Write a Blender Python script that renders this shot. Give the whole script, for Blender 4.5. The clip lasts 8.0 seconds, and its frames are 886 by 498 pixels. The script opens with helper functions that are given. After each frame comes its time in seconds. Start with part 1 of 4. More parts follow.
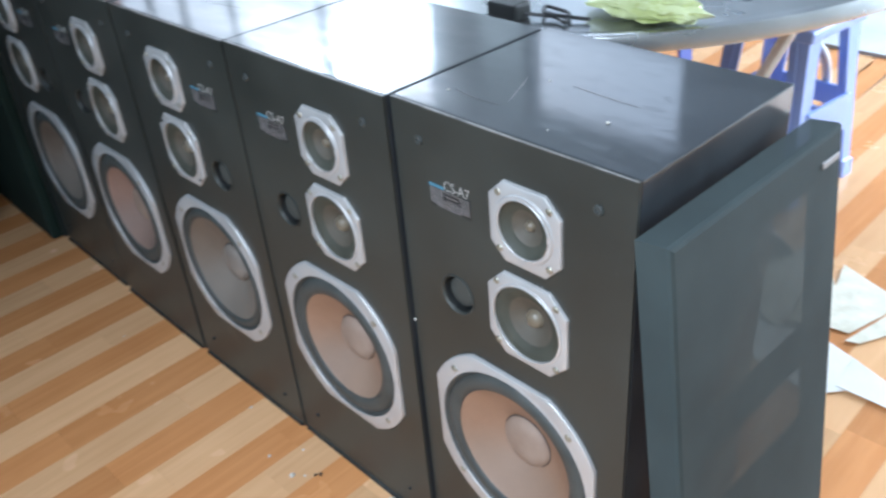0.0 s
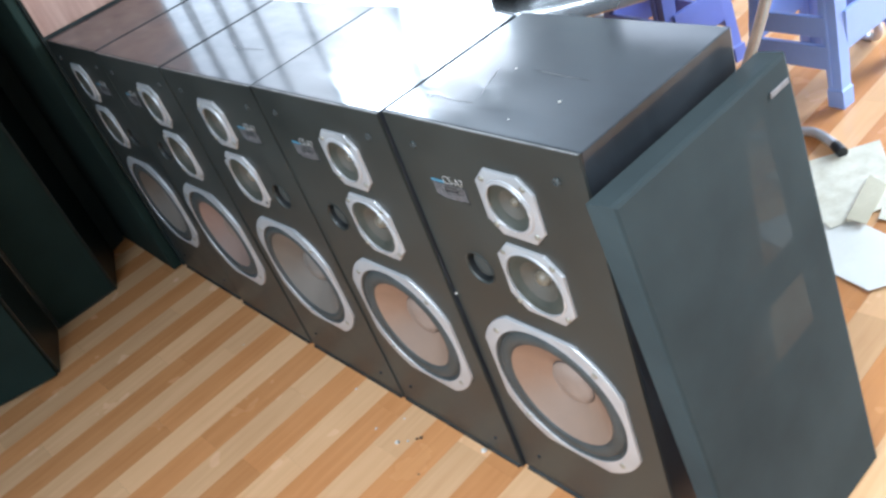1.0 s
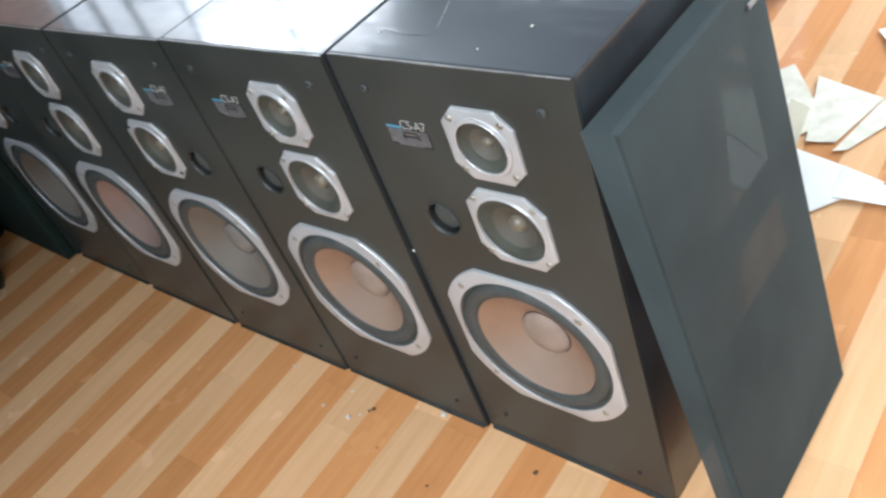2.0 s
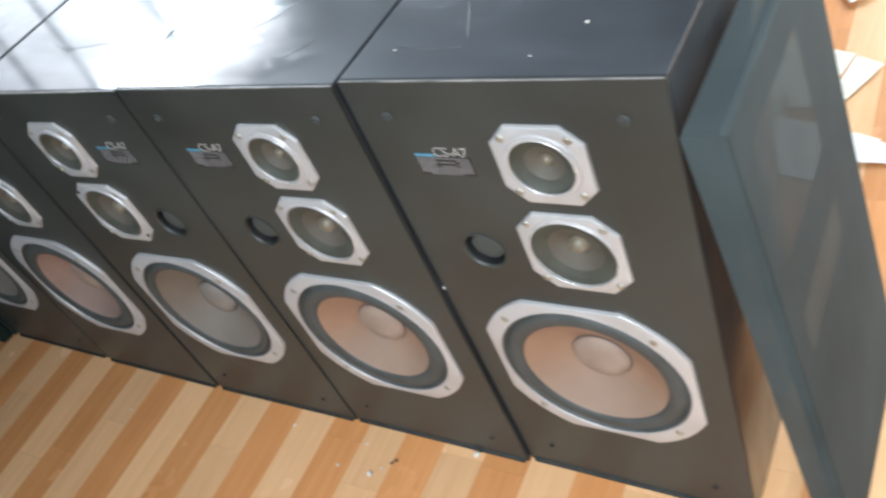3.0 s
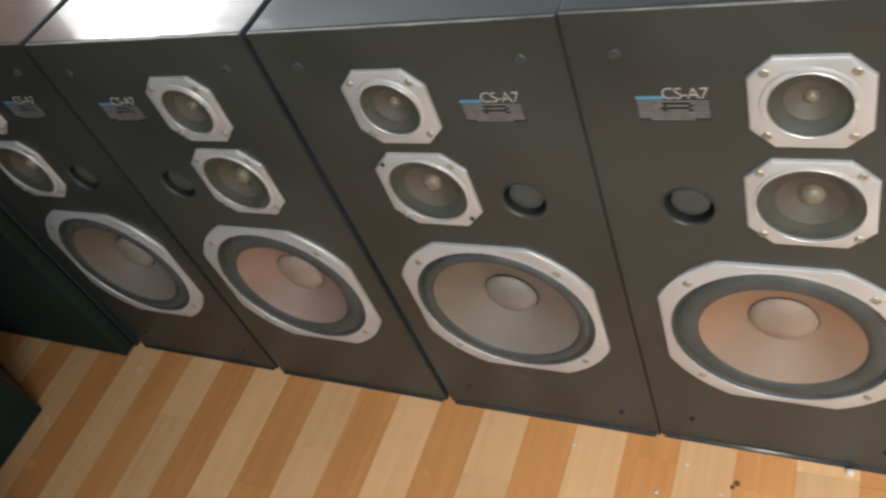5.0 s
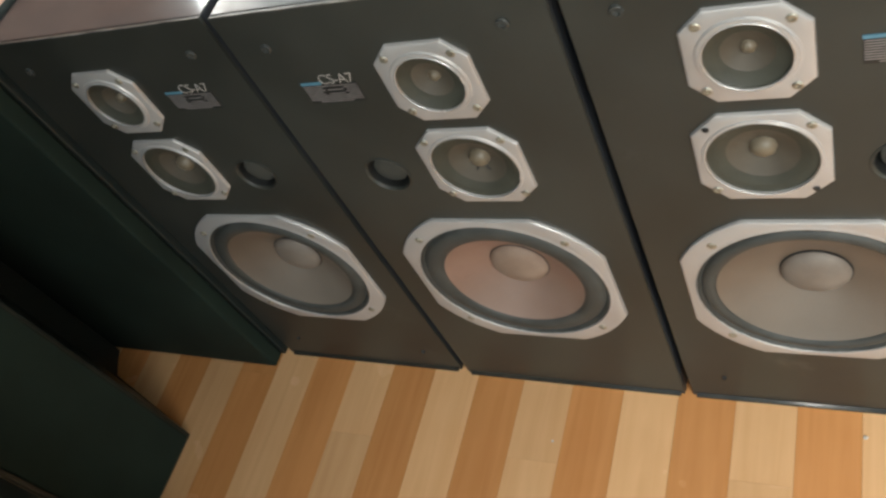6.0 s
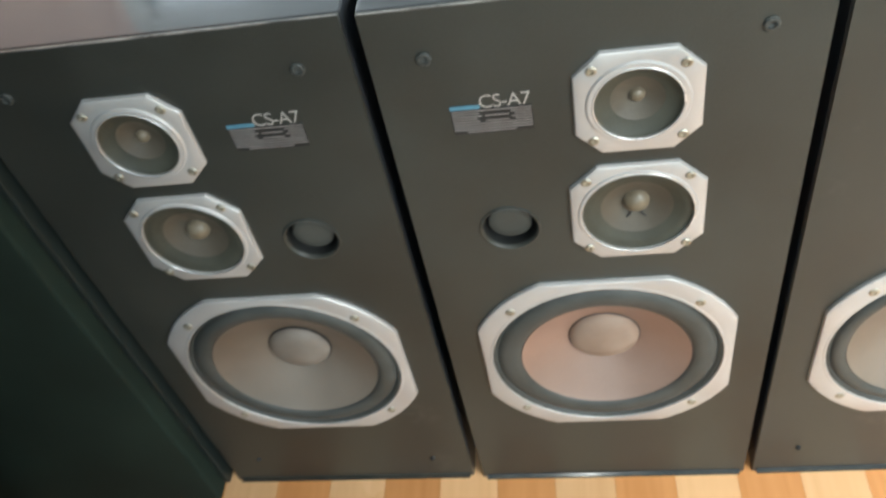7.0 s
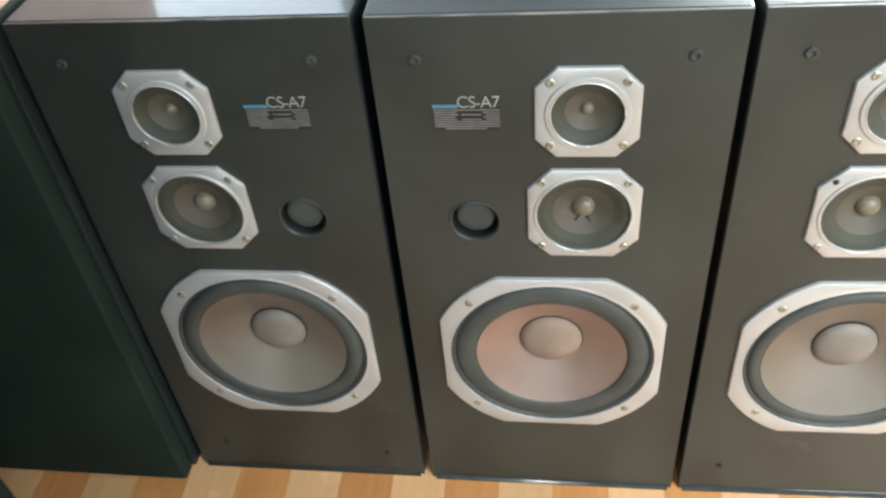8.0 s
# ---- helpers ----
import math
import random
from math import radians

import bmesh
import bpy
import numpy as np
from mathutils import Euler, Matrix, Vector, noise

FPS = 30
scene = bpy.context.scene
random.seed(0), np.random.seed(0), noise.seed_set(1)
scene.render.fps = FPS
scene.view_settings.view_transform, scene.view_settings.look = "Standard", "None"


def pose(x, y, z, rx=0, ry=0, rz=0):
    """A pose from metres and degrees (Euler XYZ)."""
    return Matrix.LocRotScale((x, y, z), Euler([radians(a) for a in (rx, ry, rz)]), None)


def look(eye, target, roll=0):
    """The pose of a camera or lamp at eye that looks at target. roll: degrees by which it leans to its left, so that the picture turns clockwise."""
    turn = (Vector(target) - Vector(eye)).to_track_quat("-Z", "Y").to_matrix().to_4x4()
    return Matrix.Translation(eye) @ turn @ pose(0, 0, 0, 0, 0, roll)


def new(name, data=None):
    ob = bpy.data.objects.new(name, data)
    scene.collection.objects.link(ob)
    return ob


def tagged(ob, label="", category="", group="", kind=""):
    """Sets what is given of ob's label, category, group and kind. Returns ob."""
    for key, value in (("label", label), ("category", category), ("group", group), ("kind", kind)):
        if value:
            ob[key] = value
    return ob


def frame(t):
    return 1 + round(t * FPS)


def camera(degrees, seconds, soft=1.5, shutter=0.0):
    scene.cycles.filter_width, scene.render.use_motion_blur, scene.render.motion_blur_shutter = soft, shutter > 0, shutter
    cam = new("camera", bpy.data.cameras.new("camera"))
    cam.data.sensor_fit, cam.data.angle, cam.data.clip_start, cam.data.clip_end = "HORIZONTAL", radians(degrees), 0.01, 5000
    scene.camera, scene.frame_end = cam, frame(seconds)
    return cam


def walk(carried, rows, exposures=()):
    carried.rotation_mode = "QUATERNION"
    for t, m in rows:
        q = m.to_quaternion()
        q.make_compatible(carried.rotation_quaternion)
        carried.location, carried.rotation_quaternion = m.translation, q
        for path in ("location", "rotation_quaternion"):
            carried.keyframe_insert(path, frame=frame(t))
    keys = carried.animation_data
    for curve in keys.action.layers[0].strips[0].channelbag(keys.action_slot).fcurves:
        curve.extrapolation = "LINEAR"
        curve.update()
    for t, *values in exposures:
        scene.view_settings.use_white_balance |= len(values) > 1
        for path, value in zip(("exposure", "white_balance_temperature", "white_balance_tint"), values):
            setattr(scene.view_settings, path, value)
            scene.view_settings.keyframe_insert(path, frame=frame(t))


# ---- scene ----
# ---- camera ----
cam = camera(54.90, 8.0, soft=2.5, shutter=0.25)
ROWS = [
    (0.0, 0.7390, -0.5694, 1.1579, 57.394, 4.314, 46.231),
    (0.2, 0.7956, -0.5473, 1.1718, 57.392, 5.608, 50.929),
    (0.5, 0.8854, -0.5261, 1.2029, 55.564, 7.715, 50.315),
    (0.8, 0.9275, -0.5116, 1.2346, 55.445, 14.706, 48.445),
    (1.0, 0.9365, -0.5167, 1.2416, 54.674, 18.351, 47.469),
    (1.2, 0.9266, -0.5270, 1.2416, 54.205, 20.548, 47.327),
    (1.5, 0.8896, -0.5300, 1.2255, 53.061, 22.047, 45.283),
    (1.7, 0.8483, -0.5443, 1.2128, 51.987, 20.297, 42.828),
    (2.8, 0.6509, -0.5565, 1.1979, 45.999, 16.749, 26.819),
    (3.0, 0.5821, -0.5371, 1.2015, 46.069, 19.887, 27.159),
    (3.2, 0.5014, -0.4930, 1.2093, 42.608, 22.103, 25.695),
    (3.5, 0.4256, -0.4541, 1.2084, 38.441, 25.283, 24.230),
    (3.8, 0.3366, -0.4433, 1.1966, 36.837, 25.279, 22.438),
    (4.0, 0.2487, -0.4513, 1.1833, 37.476, 25.069, 21.941),
    (4.2, 0.1532, -0.4826, 1.1928, 39.110, 22.899, 19.312),
    (5.3, -0.2012, -0.6259, 1.2054, 43.020, 17.317, 22.624),
    (5.5, -0.2951, -0.6086, 1.2021, 41.778, 18.687, 21.754),
    (5.7, -0.3826, -0.5773, 1.1973, 40.176, 21.042, 20.349),
    (6.0, -0.4790, -0.5491, 1.1831, 37.904, 21.620, 18.145),
    (6.2, -0.5538, -0.5434, 1.1702, 37.444, 21.231, 16.645),
    (6.5, -0.7119, -0.5617, 1.1535, 39.366, 19.957, 14.804),
    (6.8, -0.8676, -0.5728, 1.1393, 40.357, 13.486, 8.305),
    (7.0, -0.9362, -0.5577, 1.1228, 41.654, 9.483, 3.873),
    (7.2, -0.9635, -0.5416, 1.1067, 43.990, 7.353, 2.206),
    (7.5, -0.9738, -0.5580, 1.1027, 44.868, 5.393, 4.447),
    (7.7, -0.9607, -0.6071, 1.1163, 45.081, 4.238, 4.285),
    (8.0, -0.9107, -0.7243, 1.1396, 47.859, 4.618, 6.632),
]
EXPOSURES = [(0.0, 0.08, 5550, 8), (1.0, 0.2, 5650, 8), (1.5, 0.08, 5900, 9), (3.0, 0.22, 6080, 9), (3.5, 0.24, 6350, 10), (4.2, 0.3, 6400, 10), (5.5, 0.08, 7200, 11), (6.0, 0.40, 7250, 9), (6.5, 1.06, 6700, 5), (7.0, 1.22, 6650, 4), (8.0, 1.2, 6600, 4)]
walk(cam, [(t, pose(x, y, z, rx, ry, rz)) for t, x, y, z, rx, ry, rz in ROWS], EXPOSURES)

# ---- light ----
world = bpy.data.worlds.new("sky")
scene.world = world
world.use_nodes = True
wn = world.node_tree.nodes
sky = wn.new("ShaderNodeTexSky")
sky.sky_type = "NISHITA"
sky.sun_disc = False
sky.sun_elevation = radians(32)
sky.sun_rotation = radians(-54)
world.node_tree.links.new(sky.outputs[0], wn["Background"].inputs[0])
wn["Background"].inputs[1].default_value = 0.15


def window_light(name, eye, target, sx, sy, watts, colour, spread=180):
    lamp = bpy.data.lights.new(name, "AREA")
    lamp.shape, lamp.size, lamp.size_y = "RECTANGLE", sx, sy
    lamp.energy, lamp.color, lamp.spread = watts, colour, radians(spread)
    ob = new(name, lamp)
    ob.matrix_world = look(eye, target)
    return ob


# room: x -4.6..2.6, y -1.45..4.6, height 3.7
WX, EX, SY, NY, TOP = -4.6, 2.6, -1.45, 4.6, 3.7
window_light("west_window_light", (WX - 0.16, 2.6, 2.4), (0, 2.6, 2.4), 3.3, 2.15, 20, (0.80, 0.91, 1.0))
window_light("west_casement_light", (WX - 0.13, 2.74, 3.05), (0, 2.74, 3.05), 0.68, 0.82, 56, (0.86, 0.94, 1.0))
window_light("west_casement_light", (WX - 0.13, 3.72, 2.80), (0, 3.72, 2.80), 1.00, 0.60, 60, (0.86, 0.94, 1.0))
window_light("shopfront_light", (1.28, NY + 0.14, 1.33), (1.28, 0, 1.33), 2.3, 2.5, 450, (0.90, 0.96, 1.0))
window_light("north_fanlight_light", (-3.18, NY + 0.14, 3.06), (-3.18, 0, 3.06), 1.40, 0.74, 7, (0.80, 0.90, 1.0))
window_light("south_door_light", (0.72, SY - 0.05, 1.75), (0.42, 0.0, 0.3), 1.4, 1.4, 20, (0.94, 0.985, 1.0), 95)
# added lamp without a known source, for the glint along the base edging
window_light("added_glint_light", (-1.0, -9.5, 2.4), (-0.9, 0.0, 0.3), 0.22, 3.0, 60, (0.97, 0.99, 1.0))


# ---- materials ----
def mat(name, rough=0.6, metal=0.0, spec=0.5):
    m = bpy.data.materials.new(name)
    m.use_nodes = True
    b = m.node_tree.nodes["Principled BSDF"]
    b.inputs["Roughness"].default_value = rough
    b.inputs["Metallic"].default_value = metal
    b.inputs["Specular IOR Level"].default_value = spec
    return m, m.node_tree.nodes, m.node_tree.links, b


def surface(name, dark, light, scale=8.0, stretch=(1, 1, 1), rough=(0.5, 0.7), metal=0.0, bump=0.1, fine=300.0, spec=0.5, detail=5.0, per_object=0.0, coat=0.0):
    """A paint, vinyl, cloth or wood: two tones by large noise, fine relief, roughness that wanders."""
    m, n, l, b = mat(name, rough[0], metal, spec)
    co = n.new("ShaderNodeTexCoord")
    mp = n.new("ShaderNodeMapping")
    mp.inputs["Scale"].default_value = stretch
    l.new(co.outputs["Object"], mp.inputs["Vector"])
    vec = mp.outputs["Vector"]
    if per_object:
        oi = n.new("ShaderNodeObjectInfo")
        add = n.new("ShaderNodeVectorMath")
        add.operation = "MULTIPLY_ADD"
        add.inputs[1].default_value = (37, 11, 23)
        l.new(oi.outputs["Random"], add.inputs[0])
        l.new(vec, add.inputs[2])
        vec = add.outputs[0]
    big = n.new("ShaderNodeTexNoise")
    big.inputs["Scale"].default_value = scale
    big.inputs["Detail"].default_value = detail
    l.new(vec, big.inputs["Vector"])
    small = n.new("ShaderNodeTexNoise")
    small.inputs["Scale"].default_value = fine
    small.inputs["Detail"].default_value = 3
    l.new(vec, small.inputs["Vector"])
    mixf = n.new("ShaderNodeMath")
    mixf.operation = "MULTIPLY_ADD"
    mixf.inputs[1].default_value = 0.25
    l.new(small.outputs["Fac"], mixf.inputs[0])
    l.new(big.outputs["Fac"], mixf.inputs[2])
    ramp = n.new("ShaderNodeValToRGB")
    ramp.color_ramp.elements[0].position, ramp.color_ramp.elements[0].color = 0.42, (*dark, 1)
    ramp.color_ramp.elements[1].position, ramp.color_ramp.elements[1].color = 0.82, (*light, 1)
    l.new(mixf.outputs[0], ramp.inputs["Fac"])
    out = ramp.outputs["Color"]
    if per_object:
        hsv = n.new("ShaderNodeHueSaturation")
        mr = n.new("ShaderNodeMapRange")
        mr.inputs["To Min"].default_value, mr.inputs["To Max"].default_value = 1 - per_object, 1 + per_object
        l.new(oi.outputs["Random"], mr.inputs["Value"])
        l.new(mr.outputs["Result"], hsv.inputs["Value"])
        l.new(out, hsv.inputs["Color"])
        out = hsv.outputs["Color"]
    l.new(out, b.inputs["Base Color"])
    rr = n.new("ShaderNodeMapRange")
    rr.inputs["From Min"].default_value, rr.inputs["From Max"].default_value = 0.3, 0.7
    rr.inputs["To Min"].default_value, rr.inputs["To Max"].default_value = rough
    l.new(big.outputs["Fac"], rr.inputs["Value"])
    l.new(rr.outputs["Result"], b.inputs["Roughness"])
    bp = n.new("ShaderNodeBump")
    bp.inputs["Strength"].default_value = bump
    bp.inputs["Distance"].default_value = 0.002
    l.new(small.outputs["Fac"], bp.inputs["Height"])
    l.new(bp.outputs["Normal"], b.inputs["Normal"])
    if coat:
        b.inputs["Coat Weight"].default_value = coat
        b.inputs["Coat Roughness"].default_value = 0.28
    return m


def scuffed_vinyl():
    """Black vinyl-wrapped cabinet: glossy, dusty patches, wiped streaks and light scratches."""
    m, n, l, b = mat("black_vinyl_wrap", 0.4, 0.0, 0.15)
    co = n.new("ShaderNodeTexCoord")
    oi = n.new("ShaderNodeObjectInfo")
    add = n.new("ShaderNodeVectorMath")
    add.operation = "MULTIPLY_ADD"
    add.inputs[1].default_value = (17, 29, 5)
    l.new(oi.outputs["Random"], add.inputs[0])
    l.new(co.outputs["Object"], add.inputs[2])
    dust = n.new("ShaderNodeTexNoise")
    dust.inputs["Scale"].default_value, dust.inputs["Detail"].default_value, dust.inputs["Roughness"].default_value = 7, 5, 0.5
    l.new(add.outputs[0], dust.inputs["Vector"])
    wipe = n.new("ShaderNodeMapping")
    wipe.inputs["Scale"].default_value = (4, 15, 6)
    wipe.inputs["Rotation"].default_value = (0, 0, 0.5)
    l.new(add.outputs[0], wipe.inputs["Vector"])
    streak = n.new("ShaderNodeTexNoise")
    streak.inputs["Scale"].default_value, streak.inputs["Detail"].default_value = 1.2, 6
    l.new(wipe.outputs["Vector"], streak.inputs["Vector"])
    both = n.new("ShaderNodeMath")
    both.operation = "MULTIPLY"
    l.new(dust.outputs["Fac"], both.inputs[0])
    l.new(streak.outputs["Fac"], both.inputs[1])
    ramp = n.new("ShaderNodeValToRGB")
    ramp.color_ramp.elements[0].position, ramp.color_ramp.elements[0].color = 0.18, (0.023, 0.026, 0.031, 1)
    ramp.color_ramp.elements[1].position, ramp.color_ramp.elements[1].color = 0.45, (0.046, 0.052, 0.060, 1)
    l.new(both.outputs[0], ramp.inputs["Fac"])
    l.new(ramp.outputs["Color"], b.inputs["Base Color"])
    rr = n.new("ShaderNodeMapRange")
    rr.inputs["From Min"].default_value, rr.inputs["From Max"].default_value = 0.14, 0.42
    rr.inputs["To Min"].default_value, rr.inputs["To Max"].default_value = 0.28, 0.55
    l.new(both.outputs[0], rr.inputs["Value"])
    l.new(rr.outputs["Result"], b.inputs["Roughness"])
    # hand smears: long wandering wipes that break the gloss
    smear = n.new("ShaderNodeTexNoise")
    smear.inputs["Scale"].default_value, smear.inputs["Detail"].default_value, smear.inputs["Distortion"].default_value = 4.5, 8, 1.2
    l.new(wipe.outputs["Vector"], smear.inputs["Vector"])
    sr = n.new("ShaderNodeMapRange")
    sr.interpolation_type = "SMOOTHSTEP"
    sr.inputs["From Min"].default_value, sr.inputs["From Max"].default_value = 0.50, 0.68
    sr.inputs["To Min"].default_value, sr.inputs["To Max"].default_value = 0.075, 0.15
    l.new(smear.outputs["Fac"], sr.inputs["Value"])
    l.new(sr.outputs["Result"], b.inputs["Coat Roughness"])
    b.inputs["Coat Weight"].default_value = 0.75
    grain = n.new("ShaderNodeTexNoise")
    gm = n.new("ShaderNodeMapping")
    gm.inputs["Scale"].default_value = (60, 900, 900)
    l.new(add.outputs[0], gm.inputs["Vector"])
    grain.inputs["Scale"].default_value, grain.inputs["Detail"].default_value = 1, 2
    l.new(gm.outputs["Vector"], grain.inputs["Vector"])
    bp = n.new("ShaderNodeBump")
    bp.inputs["Strength"].default_value, bp.inputs["Distance"].default_value = 0.03, 0.0004
    l.new(grain.outputs["Fac"], bp.inputs["Height"])
    l.new(bp.outputs["Normal"], b.inputs["Normal"])
    return m


def plank(name, dark, light, vary):
    """Wood-print floor strip with long grain and its own tint per piece."""
    m, n, l, b = mat(name, 0.25, 0.0, 0.42)
    co, oi = n.new("ShaderNodeTexCoord"), n.new("ShaderNodeObjectInfo")
    add = n.new("ShaderNodeVectorMath")
    add.operation = "MULTIPLY_ADD"
    add.inputs[1].default_value = (31, 47, 3)
    l.new(oi.outputs["Random"], add.inputs[0])
    l.new(co.outputs["Object"], add.inputs[2])
    mp = n.new("ShaderNodeMapping")
    mp.inputs["Scale"].default_value = (60, 3.5, 1)
    l.new(add.outputs[0], mp.inputs["Vector"])
    g = n.new("ShaderNodeTexNoise")
    g.inputs["Scale"].default_value, g.inputs["Detail"].default_value, g.inputs["Distortion"].default_value = 1.0, 6, 0.6
    l.new(mp.outputs["Vector"], g.inputs["Vector"])
    blot = n.new("ShaderNodeTexNoise")
    blot.inputs["Scale"].default_value, blot.inputs["Detail"].default_value = 7, 3
    l.new(add.outputs[0], blot.inputs["Vector"])
    avg = n.new("ShaderNodeMath")
    avg.operation = "MULTIPLY_ADD"
    avg.inputs[1].default_value = 0.5
    l.new(blot.outputs["Fac"], avg.inputs[0])
    l.new(g.outputs["Fac"], avg.inputs[2])
    ramp = n.new("ShaderNodeValToRGB")
    ramp.color_ramp.elements[0].position, ramp.color_ramp.elements[0].color = 0.5, (*dark, 1)
    ramp.color_ramp.elements[1].position, ramp.color_ramp.elements[1].color = 1.0, (*light, 1)
    l.new(avg.outputs[0], ramp.inputs["Fac"])
    hsv = n.new("ShaderNodeHueSaturation")
    mr = n.new("ShaderNodeMapRange")
    mr.inputs["To Min"].default_value, mr.inputs["To Max"].default_value = 1 - vary, 1 + vary
    l.new(oi.outputs["Random"], mr.inputs["Value"])
    l.new(mr.outputs["Result"], hsv.inputs["Value"])
    l.new(ramp.outputs["Color"], hsv.inputs["Color"])
    l.new(hsv.outputs["Color"], b.inputs["Base Color"])
    rr = n.new("ShaderNodeMapRange")
    rr.inputs["To Min"].default_value, rr.inputs["To Max"].default_value = 0.15, 0.34
    l.new(blot.outputs["Fac"], rr.inputs["Value"])
    l.new(rr.outputs["Result"], b.inputs["Roughness"])
    bp = n.new("ShaderNodeBump")
    bp.inputs["Strength"].default_value, bp.inputs["Distance"].default_value = 0.1, 0.0005
    l.new(g.outputs["Fac"], bp.inputs["Height"])
    l.new(bp.outputs["Normal"], b.inputs["Normal"])
    return m


def open_cloth(name, colour, clear):
    """Open-weave loudspeaker cloth: dull fibres with some of the view passing between them."""
    m, n, l, b = mat(name, 0.85, 0.0, 0.25)
    co = n.new("ShaderNodeTexCoord")
    weave = n.new("ShaderNodeTexNoise")
    weave.inputs["Scale"].default_value, weave.inputs["Detail"].default_value = 420, 2
    l.new(co.outputs["Object"], weave.inputs["Vector"])
    big = n.new("ShaderNodeTexNoise")
    big.inputs["Scale"].default_value, big.inputs["Detail"].default_value = 5, 4
    l.new(co.outputs["Object"], big.inputs["Vector"])
    ramp = n.new("ShaderNodeValToRGB")
    ramp.color_ramp.elements[0].position, ramp.color_ramp.elements[0].color = 0.3, tuple(c * 0.75 for c in colour) + (1,)
    ramp.color_ramp.elements[1].position, ramp.color_ramp.elements[1].color = 0.7, tuple(c * 1.25 for c in colour) + (1,)
    l.new(big.outputs["Fac"], ramp.inputs["Fac"])
    l.new(ramp.outputs["Color"], b.inputs["Base Color"])
    bp = n.new("ShaderNodeBump")
    bp.inputs["Strength"].default_value, bp.inputs["Distance"].default_value = 0.25, 0.0008
    l.new(weave.outputs["Fac"], bp.inputs["Height"])
    l.new(bp.outputs["Normal"], b.inputs["Normal"])
    b.inputs["Alpha"].default_value = 1 - clear
    return m


M_VINYL = scuffed_vinyl()
M_BAFFLE = surface("dark_grey_baffle_paint", (0.0275, 0.0296, 0.0262), (0.0432, 0.0463, 0.041), 6, rough=(0.33, 0.45), bump=0.12, fine=700, spec=0.42, per_object=0.08)
def scuffed(m, colour, scale, low, high, most):
    """Sparse pale scuffs and dust marks over a paint."""
    n, l = m.node_tree.nodes, m.node_tree.links
    b = n["Principled BSDF"]
    old = b.inputs["Base Color"].links[0].from_socket
    where = b.inputs["Roughness"].links[0].from_node.inputs["Value"].links[0].from_node.inputs["Vector"].links[0].from_socket
    mark = n.new("ShaderNodeTexNoise")
    mark.inputs["Scale"].default_value, mark.inputs["Detail"].default_value, mark.inputs["Roughness"].default_value = scale, 8, 0.68
    l.new(where, mark.inputs["Vector"])
    pick = n.new("ShaderNodeMapRange")
    pick.inputs["From Min"].default_value, pick.inputs["From Max"].default_value = low, high
    pick.inputs["To Min"].default_value, pick.inputs["To Max"].default_value = 0.0, most
    l.new(mark.outputs["Fac"], pick.inputs["Value"])
    mix = n.new("ShaderNodeMix")
    mix.data_type = "RGBA"
    l.new(pick.outputs["Result"], mix.inputs["Factor"])
    l.new(old, mix.inputs[6])
    mix.inputs[7].default_value = (*colour, 1)
    l.new(mix.outputs[2], b.inputs["Base Color"])
    return m


scuffed(M_BAFFLE, (0.13, 0.125, 0.11), 7, 0.64, 0.80, 0.5)
M_SILVER = surface("silver_frame_paint", (0.475, 0.468, 0.464), (0.575, 0.567, 0.562), 14, rough=(0.36, 0.48), metal=0.45, bump=0.05, fine=900)
M_RIM = surface("bright_metal_rim", (0.55, 0.545, 0.54), (0.66, 0.655, 0.65), 20, rough=(0.2, 0.3), metal=0.5, bump=0.03, fine=600)
M_SCREW = surface("dull_brassy_screw", (0.36, 0.34, 0.28), (0.50, 0.475, 0.40), 120, rough=(0.38, 0.5), metal=0.85, bump=0.2, fine=900)
M_RUBBER = surface("foam_surround", (0.034, 0.038, 0.036), (0.066, 0.070, 0.066), 18, rough=(0.45, 0.6), bump=0.25, fine=500, spec=0.4)
def lit_below_cone(name, dark, light, dust):
    """Glossy paper cone; the paler light on its lower half is painted into the colour."""
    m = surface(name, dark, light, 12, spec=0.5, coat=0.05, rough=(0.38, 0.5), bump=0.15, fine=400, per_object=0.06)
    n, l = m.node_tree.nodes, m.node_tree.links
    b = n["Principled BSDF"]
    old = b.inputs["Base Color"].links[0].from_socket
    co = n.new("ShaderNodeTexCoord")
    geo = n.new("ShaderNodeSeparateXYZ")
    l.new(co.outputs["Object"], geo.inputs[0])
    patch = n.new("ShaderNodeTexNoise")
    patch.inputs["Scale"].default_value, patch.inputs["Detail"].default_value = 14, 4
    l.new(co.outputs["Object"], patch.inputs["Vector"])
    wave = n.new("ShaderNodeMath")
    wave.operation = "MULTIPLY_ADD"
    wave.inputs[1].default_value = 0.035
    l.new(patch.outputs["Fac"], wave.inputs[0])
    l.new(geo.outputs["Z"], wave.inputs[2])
    low_light = n.new("ShaderNodeMapRange")
    low_light.interpolation_type = "SMOOTHSTEP"
    low_light.inputs["From Min"].default_value, low_light.inputs["From Max"].default_value = 0.325, 0.255
    low_light.inputs["To Min"].default_value, low_light.inputs["To Max"].default_value = 0.0, 0.42
    l.new(wave.outputs[0], low_light.inputs["Value"])
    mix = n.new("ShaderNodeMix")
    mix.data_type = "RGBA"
    l.new(low_light.outputs["Result"], mix.inputs["Factor"])
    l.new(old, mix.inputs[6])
    # dust is the paler lit tone, mixed in low on the cone
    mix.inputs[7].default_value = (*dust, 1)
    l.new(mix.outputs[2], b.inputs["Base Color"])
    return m


